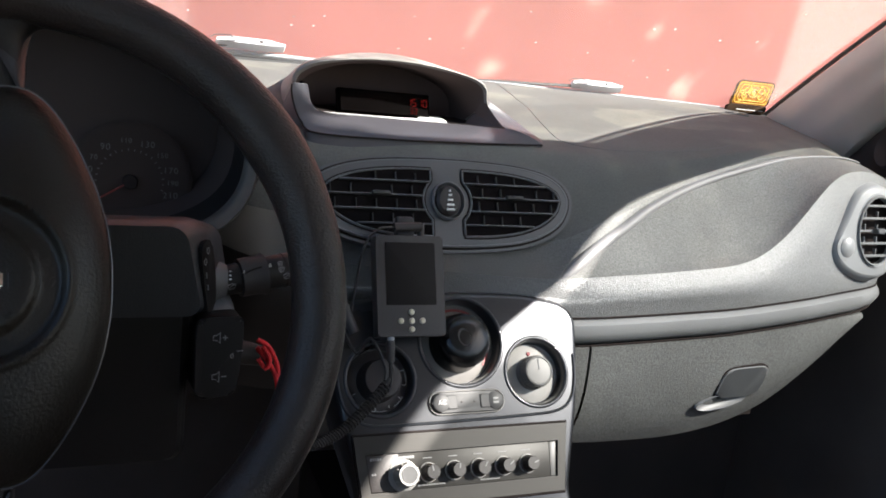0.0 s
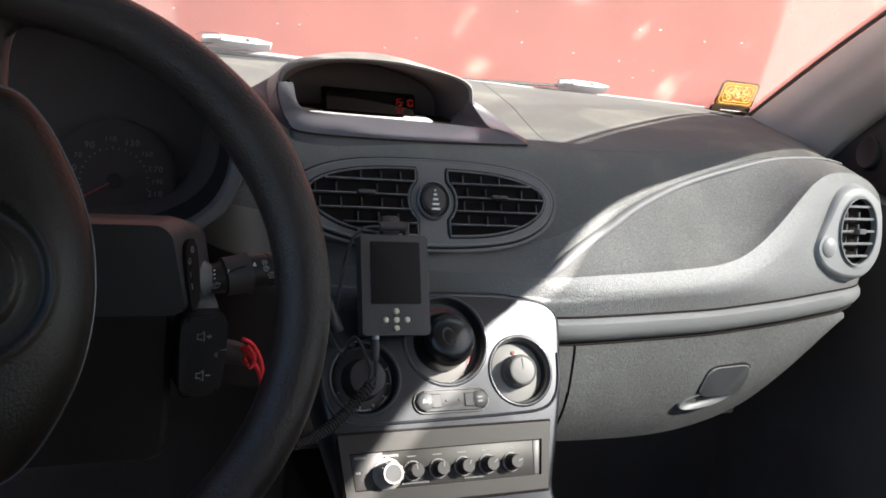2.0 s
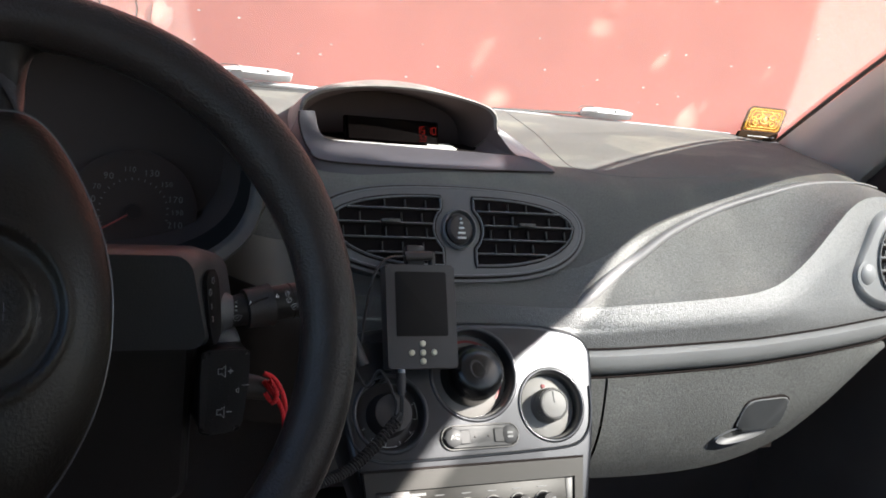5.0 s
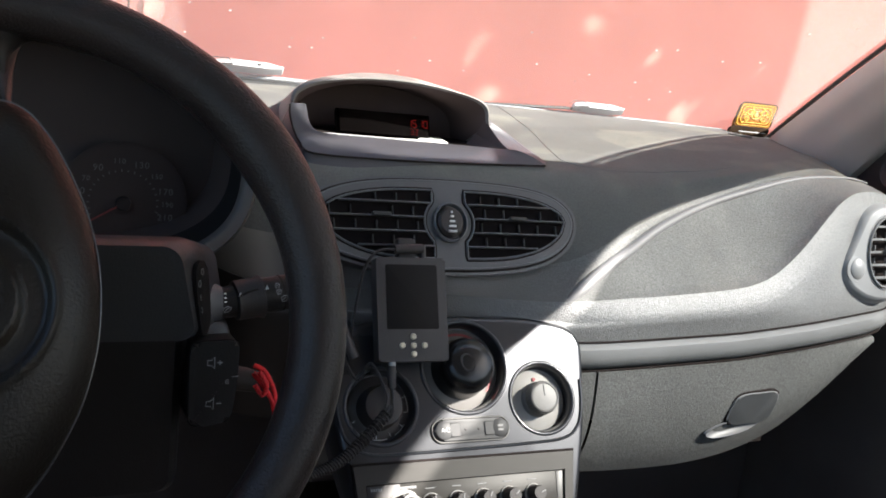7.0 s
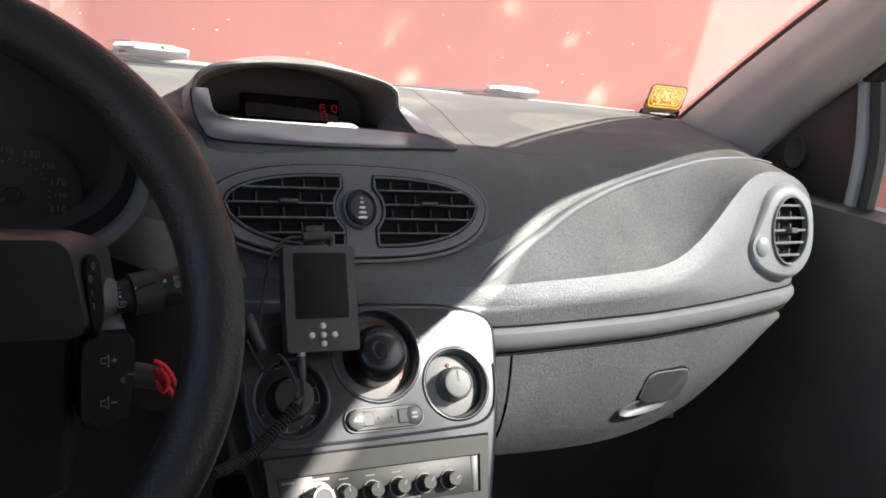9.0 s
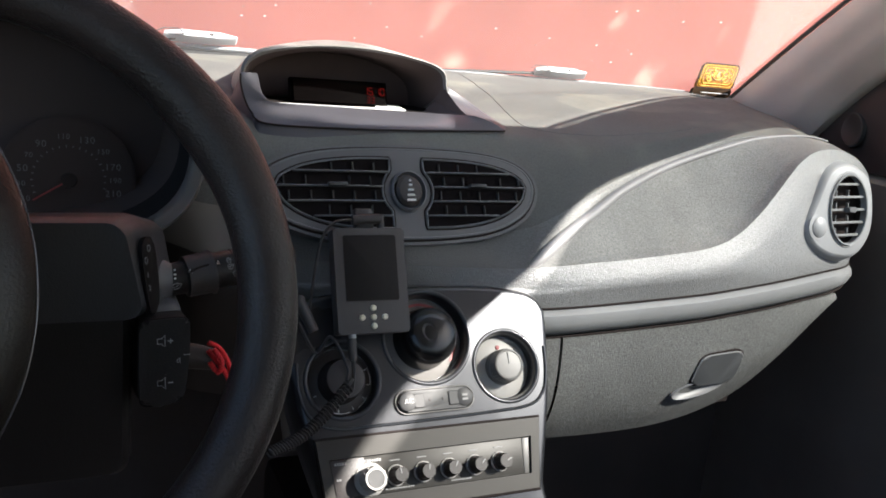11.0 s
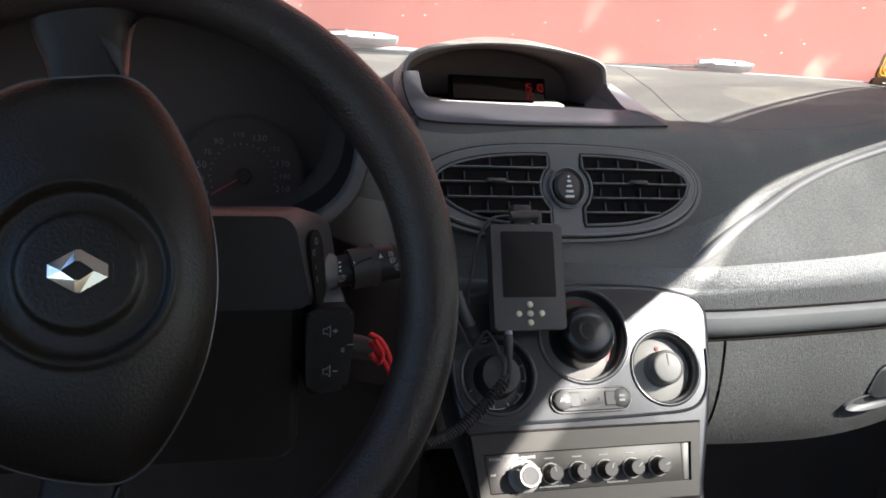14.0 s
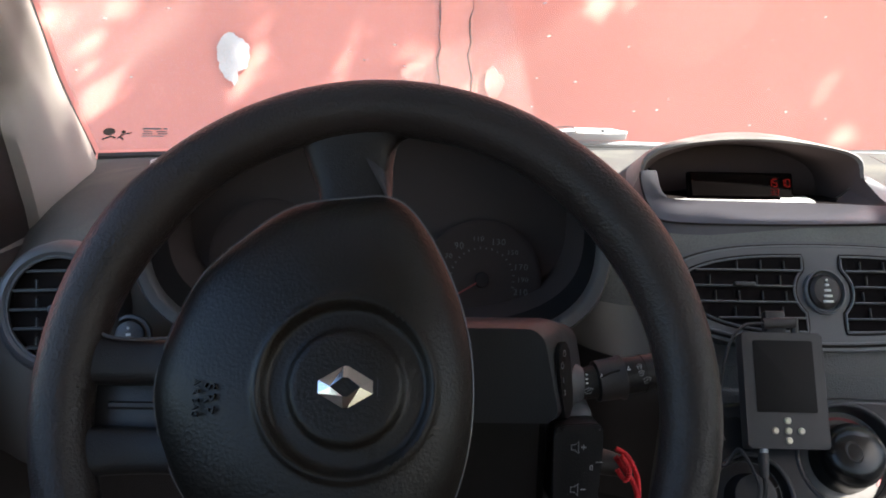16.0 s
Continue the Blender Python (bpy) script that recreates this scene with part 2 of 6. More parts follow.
def glass(name, tint=(1, 1, 1), gloss=0.04, dust=0.0):
    m = bpy.data.materials.new(name)
    m.use_nodes = True
    nt = m.node_tree
    nt.nodes.clear()
    n, l = nt.nodes.new, nt.links.new
    out = n("ShaderNodeOutputMaterial")
    tr = n("ShaderNodeBsdfTransparent")
    tr.inputs["Color"].default_value = (*tint, 1)
    gl = n("ShaderNodeBsdfGlossy")
    gl.inputs["Roughness"].default_value = 0.02
    mx = n("ShaderNodeMixShader")
    mx.inputs["Fac"].default_value = gloss
    l(tr.outputs["BSDF"], mx.inputs[1]), l(gl.outputs["BSDF"], mx.inputs[2])
    last = mx.outputs["Shader"]
    if dust:
        tc = n("ShaderNodeTexCoord")
        film = n("ShaderNodeBsdfTranslucent")
        film.inputs["Color"].default_value = (0.8, 0.75, 0.68, 1)
        # the passenger's wiped fan is cleaner; the driver's keeps full film, hazing the wall
        fans = []
        for cx, cz, r in WIPES:
            d = n("ShaderNodeVectorMath")
            d.operation = "DISTANCE"
            flat = n("ShaderNodeVectorMath")
            flat.operation = "MULTIPLY"
            flat.inputs[1].default_value = (1, 0, 1.75)
            l(tc.outputs["Object"], flat.inputs[0])
            l(flat.outputs["Vector"], d.inputs[0])
            d.inputs[1].default_value = (cx, 0, (cz - 0.2) * 1.75)
            mr = n("ShaderNodeMapRange")
            mr.inputs["From Min"].default_value, mr.inputs["From Max"].default_value = r - 0.004, r + 0.006
            l(d.outputs["Value"], mr.inputs["Value"])
            mr.inputs["To Min"].default_value = 0.0 if r > 1 else 1.2
            fans.append(mr.outputs["Result"])
        # the passenger's blade stops at a straight edge
        dp = n("ShaderNodeVectorMath")
        dp.operation = "DOT_PRODUCT"
        l(tc.outputs["Object"], dp.inputs[0])
        dp.inputs[1].default_value = (1, 0, 0.42)
        st = n("ShaderNodeMapRange")
        st.inputs["From Min"].default_value, st.inputs["From Max"].default_value = 0.158, 0.170
        st.inputs["To Min"].default_value, st.inputs["To Max"].default_value = 1.0, 0.0
        l(dp.outputs["Value"], st.inputs["Value"])
        both = n("ShaderNodeMath")
        both.operation = "MAXIMUM"
        l(fans[0], both.inputs[0]), l(st.outputs["Result"], both.inputs[1])
        fans[0] = both.outputs["Value"]
        lo = n("ShaderNodeMath")
        lo.operation = "MINIMUM"
        l(fans[0], lo.inputs[0]), l(fans[1], lo.inputs[1])
        sp = n("ShaderNodeTexNoise")
        sp.inputs["Scale"].default_value, sp.inputs["Detail"].default_value = 420, 4
        l(tc.outputs["Object"], sp.inputs["Vector"])
        sr = n("ShaderNodeMapRange")
        sr.inputs["From Min"].default_value, sr.inputs["From Max"].default_value = 0.35, 0.75
        sr.inputs["To Min"].default_value, sr.inputs["To Max"].default_value = 0.75, 1.25
        l(sp.outputs["Fac"], sr.inputs["Value"])
        am = n("ShaderNodeMapRange")
        am.clamp = False
        am.inputs["To Min"].default_value, am.inputs["To Max"].default_value = dust * 0.30, dust
        l(lo.outputs["Value"], am.inputs["Value"])
        mu = n("ShaderNodeMath")
        mu.operation = "MULTIPLY"
        l(am.outputs["Result"], mu.inputs[0]), l(sr.outputs["Result"], mu.inputs[1])
        # sparse specks
        vo = n("ShaderNodeTexVoronoi")
        vo.inputs["Scale"].default_value = 36
        l(tc.outputs["Object"], vo.inputs["Vector"])
        vs = n("ShaderNodeMapRange")
        vs.inputs["From Min"].default_value, vs.inputs["From Max"].default_value = 0.045, 0.10
        vs.inputs["To Min"].default_value, vs.inputs["To Max"].default_value = 0.55, 0.0
        l(vo.outputs["Distance"], vs.inputs["Value"])
        mxx = n("ShaderNodeMath")
        mxx.operation = "MAXIMUM"
        l(mu.outputs["Value"], mxx.inputs[0]), l(vs.outputs["Result"], mxx.inputs[1])
        # dried drops where no blade reaches
        v2 = n("ShaderNodeTexVoronoi")
        v2.inputs["Scale"].default_value = 210
        l(tc.outputs["Object"], v2.inputs["Vector"])
        s2 = n("ShaderNodeMapRange")
        s2.inputs["From Min"].default_value, s2.inputs["From Max"].default_value = 0.12, 0.30
        s2.inputs["To Min"].default_value, s2.inputs["To Max"].default_value = 0.42, 0.0
        l(v2.outputs["Distance"], s2.inputs["Value"])
        wet = n("ShaderNodeMath")
        wet.operation = "MULTIPLY"
        l(s2.outputs["Result"], wet.inputs[0]), l(fans[0], wet.inputs[1])
        wide = n("ShaderNodeMath")
        wide.operation = "MULTIPLY"
        right = n("ShaderNodeMapRange")
        right.inputs["From Min"].default_value, right.inputs["From Max"].default_value = 0.1, 0.3
        sx = n("ShaderNodeSeparateXYZ")
        l(tc.outputs["Object"], sx.inputs["Vector"]), l(sx.outputs["X"], right.inputs["Value"])
        l(wet.outputs["Value"], wide.inputs[0]), l(right.outputs["Result"], wide.inputs[1])
        top = n("ShaderNodeMath")
        top.operation = "MAXIMUM"
        l(mxx.outputs["Value"], top.inputs[0]), l(wide.outputs["Value"], top.inputs[1])
        mxx = top
        m2 = n("ShaderNodeMixShader")
        l(mxx.outputs["Value"], m2.inputs["Fac"])
        l(last, m2.inputs[1]), l(film.outputs["BSDF"], m2.inputs[2])
        last = m2.outputs["Shader"]
    l(last, out.inputs["Surface"])
    return m


WIPES = ((-1.287, 0.370, 2.27), (-0.75, 0.95, 0.545))
WINDSCREEN = glass("windscreen_glass", (0.97, 0.98, 0.97), 0.03, dust=0.23)
DRIVER_GLASS = glass("driver_glass", (0.62, 0.66, 0.69), 0.05)
REAR_GLASS = glass("rear_glass", (0.30, 0.31, 0.32), 0.05)
TAIL_GLASS = glass("tail_glass", (0.17, 0.18, 0.19), 0.05)
SIDE_GLASS = glass("side_glass", (0.372, 0.380, 0.378), 0.05)


# ---- builders ----
def thing(name, origin, label, category, group="", kind=""):
    ob = new(name)
    ob.empty_display_size = 0.02
    ob.location = origin
    return tagged(ob, label, category, group, kind)


def root_origin(ob):
    while ob.parent:
        ob = ob.parent
    return ob.location.copy()


def part(name, bm, material, parent, label="", smooth=True, kind=""):
    """Link a bmesh, given in world places, as one mesh under a thing or a part."""
    bm.transform(Matrix.Translation(-root_origin(parent)))
    bmesh.ops.recalc_face_normals(bm, faces=bm.faces)
    me = bpy.data.meshes.new(name)
    bm.to_mesh(me)
    bm.free()
    me.materials.append(material)
    if smooth:
        me.polygons.foreach_set("use_smooth", [True] * len(me.polygons))
        me.set_sharp_from_angle(angle=radians(38))
    ob = new(name, me)
    ob.parent = parent
    return tagged(ob, label, kind=kind)


def single(name, bm, material, origin, label, category, group="", kind="", smooth=True):
    """One thing that is one mesh."""
    bm.transform(Matrix.Translation(-Vector(origin)))
    bmesh.ops.recalc_face_normals(bm, faces=bm.faces)
    me = bpy.data.meshes.new(name)
    bm.to_mesh(me)
    bm.free()
    me.materials.append(material)
    if smooth:
        me.polygons.foreach_set("use_smooth", [True] * len(me.polygons))
        me.set_sharp_from_angle(angle=radians(38))
    ob = new(name, me)
    ob.location = origin
    return tagged(ob, label, category, group, kind)


def curve(*table):
    """A softened line through (x, value, ...) stations."""
    xs = [r[0] for r in table]
    cols = list(zip(*[r[1:] for r in table]))

    def at(x, soft=0.028):
        out = []
        for c in cols:
            out.append(sum(w * float(np.interp(x + k * soft, xs, c)) for k, w in ((-1, 0.15), (-0.5, 0.2), (0, 0.3), (0.5, 0.2), (1, 0.15))))
        return out
    return at


def smooth_line(ctrl, n, closed=False):
    """Catmull-Rom through control points."""
    c = [Vector(p) for p in ctrl]
    m = len(c) if closed else len(c) - 1
    out = []
    for i in range(n if closed else n + 1):
        f = i / n * m
        k = min(int(f), m - 1)
        t = f - k
        g = (lambda j: c[j % len(c)]) if closed else (lambda j: c[max(0, min(j, len(c) - 1))])
        a, b, d, e = g(k - 1), g(k), g(k + 1), g(k + 2)
        out.append(0.5 * (2 * b + (d - a) * t + (2 * a - 5 * b + 4 * d - e) * t * t + (3 * b - a - 3 * d + e) * t ** 3))
    return out


def loft(rows, closed=False, caps=False, thick=0.0):
    bm = bmesh.new()
    vs = [[bm.verts.new(p) for p in r] for r in rows]
    for a, b in zip(vs, vs[1:]):
        k = len(a)
        for i in range(k if closed else k - 1):
            j = (i + 1) % k
            bm.faces.new((a[i], a[j], b[j], b[i]))
    if caps:
        bm.faces.new(vs[0]), bm.faces.new(vs[-1])
    if thick:
        bmesh.ops.recalc_face_normals(bm, faces=bm.faces)
        bmesh.ops.solidify(bm, geom=bm.faces[:], thickness=thick)
    return bm


def box(x0, x1, y0, y1, z0, z1, bev=0.0, seg=2, m=None):
    bm = bmesh.new()
    bmesh.ops.create_cube(bm, size=1, matrix=Matrix.Translation(((x0 + x1) / 2, (y0 + y1) / 2, (z0 + z1) / 2)) @ Matrix.Diagonal((x1 - x0, y1 - y0, z1 - z0, 1)))
    if bev:
        bmesh.ops.bevel(bm, geom=bm.edges[:], offset=bev, segments=seg, profile=0.5, affect="EDGES")
    if m:
        bm.transform(m)
    return bm


def slab(outline, d0, d1, m, bev=0.0, seg=2):
    """A plate with that outline (u, v) between the depths d0 and d1 of the frame m, front edges rounded."""
    bm = bmesh.new()
    top = [bm.verts.new((u, v, d1)) for u, v in outline]
    low = [bm.verts.new((u, v, d0)) for u, v in outline]
    f = bm.faces.new(top)
    bm.faces.new(low[::-1])
    for i in range(len(top)):
        j = (i + 1) % len(top)
        bm.faces.new((top[i], low[i], low[j], top[j]))
    if bev:
        bmesh.ops.bevel(bm, geom=list(f.edges), offset=bev, segments=seg, profile=0.5, affect="EDGES")
    bm.transform(m)
    return bm


def rounded(u0, u1, v0, v1, r, n=5):
    out = []
    for cu, cv, a in ((u1 - r, v1 - r, 0), (u0 + r, v1 - r, 90), (u0 + r, v0 + r, 180), (u1 - r, v0 + r, 270)):
        for i in range(n + 1):
            t = radians(a + 90 * i / n)
            out.append((cu + r * math.cos(t), cv + r * math.sin(t)))
    return out


def ellipse(cu, cv, ru, rv, n=48, a0=0, a1=360):
    k = n if a1 - a0 == 360 else n + 1
    return [(cu + ru * math.cos(radians(a0 + (a1 - a0) * i / n)), cv + rv * math.sin(radians(a0 + (a1 - a0) * i / n))) for i in range(k)]


def lathe(profile, m, n=48, su=1.0, sv=1.0):
    """Turn (radius, depth) rows about the frame's third axis; su and sv squash it into an oval."""
    rows = [[m @ Vector((r * su * math.cos(2 * math.pi * i / n), r * sv * math.sin(2 * math.pi * i / n), d)) for i in range(n)] for r, d in profile]
    bm = loft(rows, closed=True)
    if profile[0][0] < 1e-5 or profile[-1][0] < 1e-5:
        bmesh.ops.remove_doubles(bm, verts=bm.verts[:], dist=1e-6)
    return bm


def tube(points, r, sides=10, closed=False, squash=1.0, caps=True):
    """A round bar along points; r is a number or one per point."""
    pts = [Vector(p) for p in points]
    k = len(pts)
    rad = r if isinstance(r, (list, tuple)) else [r] * k
    rows = []
    ref = None
    for i, p in enumerate(pts):
        a = pts[(i - 1) % k] if closed or i else p
        b = pts[(i + 1) % k] if closed or i < k - 1 else p
        t = (b - a).normalized()
        if ref is None:
            ref = t.orthogonal().normalized()
        ref = (ref - t * ref.dot(t)).normalized()
        q = t.cross(ref)
        rows.append([p + rad[i] * (ref * math.cos(2 * math.pi * j / sides) + squash * q * math.sin(2 * math.pi * j / sides)) for j in range(sides)])
    if closed:
        rows.append(rows[0])
        bm = loft(rows, closed=True)
        bmesh.ops.remove_doubles(bm, verts=bm.verts[:], dist=1e-7)
        return bm
    return loft(rows, closed=True, caps=caps)


def join(*bms):
    out = bmesh.new()
    for b in bms:
        me = bpy.data.meshes.new("joined")
        b.to_mesh(me)
        b.free()
        out.from_mesh(me)
        bpy.data.meshes.remove(me)
    return out


def words(text, size, m, depth=0.0003, spacing=1.0):
    """Writing as a mesh, centred, in the frame m (x along the line, y up it, z out)."""
    cu = bpy.data.curves.new("writing", "FONT")
    cu.body, cu.size, cu.extrude, cu.align_x, cu.align_y, cu.space_character = text, size, depth, "CENTER", "CENTER", spacing
    ob = bpy.data.objects.new("writing", cu)
    scene.collection.objects.link(ob)
    me = bpy.data.meshes.new_from_object(ob.evaluated_get(bpy.context.evaluated_depsgraph_get()))
    bpy.data.objects.remove(ob)
    bpy.data.curves.remove(cu)
    bm = bmesh.new()
    bm.from_mesh(me)
    bpy.data.meshes.remove(me)
    bm.transform(m)
    return bm


SEGMENTS = {"0": "abcdef", "1": "bc", "3": "abgcd", "5": "afgcd"}


def segment_digits(text, w, h, pitch, m):
    """Seven-segment figures, from x = 0 to the right, centred on y = 0."""
    bars = []
    t = w * 0.11
    lines = {"a": (-1, 1, 1, 1), "g": (-1, 0, 1, 0), "d": (-1, -1, 1, -1), "f": (-1, 0, -1, 1), "e": (-1, -1, -1, 0), "b": (1, 0, 1, 1), "c": (1, -1, 1, 0)}
    for n, ch in enumerate(text):
        i = n - 0.72 * text[:n].count(" ")
        for key in SEGMENTS.get(ch, ""):
            x0, y0, x1, y1 = lines[key]
            flat = y0 == y1
            bars.append(box(i * pitch + x0 * w / 2 - (0 if flat else t), i * pitch + x1 * w / 2 + (0 if flat else t), y0 * h / 2 - (t if flat else -t), y1 * h / 2 + (t if flat else -t), 0, 0.0003, 0, 1, m))
    return join(*bars)


def face_frame(y, z, tilt, x=0.0, yaw=0.0):
    """A frame on a panel that looks back at the seats and leans away by tilt degrees: u right, v up the panel, w out of it."""
    t = radians(tilt)
    m = Matrix(((1, 0, 0, 0), (0, math.sin(t), -math.cos(t), 0), (0, math.cos(t), math.sin(t), 0), (0, 0, 0, 1)))
    return Matrix.Translation((x, y, z)) @ Matrix.Rotation(radians(yaw), 4, "Z") @ m


def at(m, u, v, w=0.0, turn=0.0):
    return m @ Matrix.Translation((u, v, w)) @ Matrix.Rotation(radians(turn), 4, "Z")


# ---- outside: ground, wall, tree ----
WALL_Y = 3.0
single("ground", join(box(-14, 14, -14, WALL_Y + 0.3, -0.06, 0.0)), CONCRETE, (0, 0, 0), "pale concrete yard in front of the red wall", "ground", kind="structure")


def red_wall():
    """A stuccoed wall, with a shallow pilaster, weathered unevenly."""
    bm = bmesh.new()
    n, k = 120, 36
    rows = []
    for i in range(k + 1):
        z = -0.02 + 3.6 * i / k
        rows.append([(-9 + 18 * j / n, WALL_Y + 0.012 * noise.noise(Vector((j * 0.31, i * 0.37, 2.0))), z) for j in range(n + 1)])
    front = loft(rows)
    body = box(-9, 9, WALL_Y + 0.03, WALL_Y + 0.28, -0.02, 3.58)
    return join(front, body)


wall_front = single("wall_front", red_wall(), WALLM, (0, WALL_Y, 0), "weathered red-painted stucco wall with cracks", "wall", kind="structure")


def crack(x, z0, z1, seed):
    rnd = random.Random(seed)
    pts, cx = [], x
    n = 26
    for i in range(n + 1):
        cx += rnd.uniform(-0.009, 0.009) + 0.25 * (x - cx)
        pts.append((cx, WALL_Y - 0.0135, z0 + (z1 - z0) * i / n))
    return tube(pts, [0.0014 + 0.0022 * rnd.random() for _ in pts], sides=5)


def flake(cx, cz, w, h, seed):
    out = []
    for i in range(72):
        a = 2 * math.pi * i / 72
        q = Vector((math.cos(a), math.sin(a), seed))
        k = 0.95 + 0.26 * noise.noise(q * 1.3) + 0.16 * noise.noise(q * 3.1) + 0.12 * noise.noise(q * 8.0)
        out.append((w / 2 * k * math.cos(a) + 0.10 * w * math.sin(2 * a), h / 2 * k * math.sin(a)))
    return slab(out, -0.004, 0.004, face_frame(WALL_Y - 0.012, cz, 0, cx), 0.001, 1)


part("faded_strip", slab([(u * 0.5, v) for u, v in rounded(-0.105, 0.105, -0.5, 0.5, 0.03)], -0.004, 0.0, face_frame(WALL_Y - 0.011, 1.45, 0, -0.238), 0.0008, 1), FADED, wall_front, "faded vertical strip between the cracks")
part("crack", crack(-0.186, 0.95, 1.9, 3), CRACK, wall_front)
part("crack", crack(-0.290, 0.98, 1.9, 8), CRACK, wall_front)
part("bare_patch", flake(-0.958, 1.145, 0.100, 0.170, 12), PLASTER, wall_front, "bare patch of pale plaster")
part("bare_patch", flake(-0.375, 1.105, 0.090, 0.085, 5), PALE, wall_front, "worn pale patch beside the crack")
part("bare_patch", flake(-0.115, 1.075, 0.060, 0.110, 7), PALE, wall_front, "worn pale patch beside the crack")


def tree():
    """A leafy street tree behind the car, out of view; its crown dapples the sun on the wall."""
    t = thing("tree", (7.6, -1.2, 0), "broad leafy tree shading the red wall", "tree")
    rnd = random.Random(11)
    part("trunk", tube(smooth_line([(7.6, -1.2, 0), (7.5, -1.15, 1.8), (7.2, -1.1, 3.6), (6.6, -1.1, 5.2), (5.9, -1.1, 6.3)], 20), [0.22 - 0.007 * i for i in range(21)], 12), BARK, t)
    for e in ((2.6, -0.9, 6.2), (4.3, -0.4, 6.8), (5.0, -1.9, 6.7), (8.6, -0.9, 6.9), (7.0, -0.6, 7.1), (3.4, -1.7, 5.9)):
        s = Vector((7.0, -1.1, 4.2)) if e[0] > 5 else Vector((6.5, -1.1, 5.3))
        mid = (s + Vector(e)) / 2 + Vector((0, 0, 0.35))
        part("limb", tube(smooth_line([s, mid, e], 10), [0.09 - 0.007 * i for i in range(11)], 8), BARK, t)
    # holes set by hand where sun flecks land on the wall
    gaps = [(-1.53, 1.243, 0.030), (-1.44, 1.142, 0.016), (-1.418, 0.999, 0.016), (-1.344, 1.018, 0.016), (-1.31, 1.29, 0.016), (-0.815, 1.318, 0.020), (-0.865, 1.135, 0.014), (-0.925, 1.110, 0.018), (-0.562, 1.23, 0.014), (-0.307, 1.235, 0.024), (-0.36, 1.175, 0.026), (-0.395, 1.125, 0.012),
            (0.101, 1.118, 0.008), (0.201, 1.33, 0.010), (0.328, 1.348, 0.006), (-0.105, 1.204, 0.010), (-0.134, 1.086, 0.012), (-0.617, 1.078, 0.010), (0.993, 1.135, 0.000), (0.427, 0.955, 0.002), (1.055, 0.914, 0.004), (1.766, 1.134, 0.008), (1.458, 1.25, 0.002), (1.861, 0.930, 0.006), (1.938, 0.925, 0.004), (2.909, 1.403, 0.006), (0.777, 1.064, 0.0)]
    gaps += [(rnd.uniform(-3.4, 3.4), rnd.uniform(1.45, 1.9), rnd.uniform(0.01, 0.04)) for _ in range(26)]
    gaps += [(rnd.uniform(-2.6, -1.75), rnd.uniform(0.85, 1.4), rnd.uniform(0.01, 0.04)) for _ in range(6)]
    bm = bmesh.new()
    ax, az = SUN_DIR.x / SUN_DIR.y, SUN_DIR.z / SUN_DIR.y
    for _ in range(30000):
        u, w, d = rnd.uniform(-4.6, 5.2), rnd.uniform(0.0, 2.5) + 0.2 * math.sin(3.1 * _), rnd.uniform(1.5, 2.6)
        if any((u - a - 0.22 * (w - b)) ** 2 + ((w - b) / 1.08) ** 2 < (r + 0.061) ** 2 for a, b, r in gaps):
            continue
        p = Vector((u - ax * d, WALL_Y - d, w - az * d))
        q = Euler((rnd.uniform(-0.9, 0.9), rnd.uniform(-0.9, 0.9), rnd.uniform(0, 6.3))).to_matrix()
        s = rnd.uniform(0.06, 0.10)
        vs = [bm.verts.new(p + q @ Vector(v)) for v in ((-s, 0, 0), (0, -s * 0.42, 0.008), (s, 0, 0), (0, s * 0.42, 0.008))]
        bm.faces.new(vs)
    # unseen leaves added only to keep the sun off the driver's side
    for _ in range(3600):
        u, w, d = rnd.uniform(-5.0, -2.66), rnd.uniform(-1.70, 0.05), rnd.uniform(3.0, 3.9)
        if w + 1.323 - 0.49 * (u + 2.941) > -0.035 and u < -2.90 and w < -0.9:
            continue
        p = Vector((u - ax * d, WALL_Y - d, w - az * d))
        q = Euler((rnd.uniform(-0.9, 0.9), rnd.uniform(-0.9, 0.9), rnd.uniform(0, 6.3))).to_matrix()
        s = rnd.uniform(0.06, 0.10)
        bm.faces.new([bm.verts.new(p + q @ Vector(v)) for v in ((-s, 0, 0), (0, -s * 0.42, 0.008), (s, 0, 0), (0, s * 0.42, 0.008))])
    # unseen dense leaves, added to cut a crisp shadow edge on the driver's pillar
    for _ in range(2600):
        u, d = rnd.uniform(-3.45, -2.88), rnd.uniform(3.0, 3.5)
        w = -1.323 + 0.49 * (u + 2.941) - rnd.uniform(0.075, 0.30)
        p = Vector((u - ax * d, WALL_Y - d, w - az * d))
        q = Euler((rnd.uniform(-0.9, 0.9), rnd.uniform(-0.9, 0.9), rnd.uniform(0, 6.3))).to_matrix()
        s = rnd.uniform(0.025, 0.045)
        bm.faces.new([bm.verts.new(p + q @ Vector(v)) for v in ((-s, 0, 0), (0, -s * 0.45, 0.004), (s, 0, 0), (0, s * 0.45, 0.004))])
    part("crown", bm, LEAF, t, "crown of many small green leaves", smooth=False, kind="stuff")


tree()

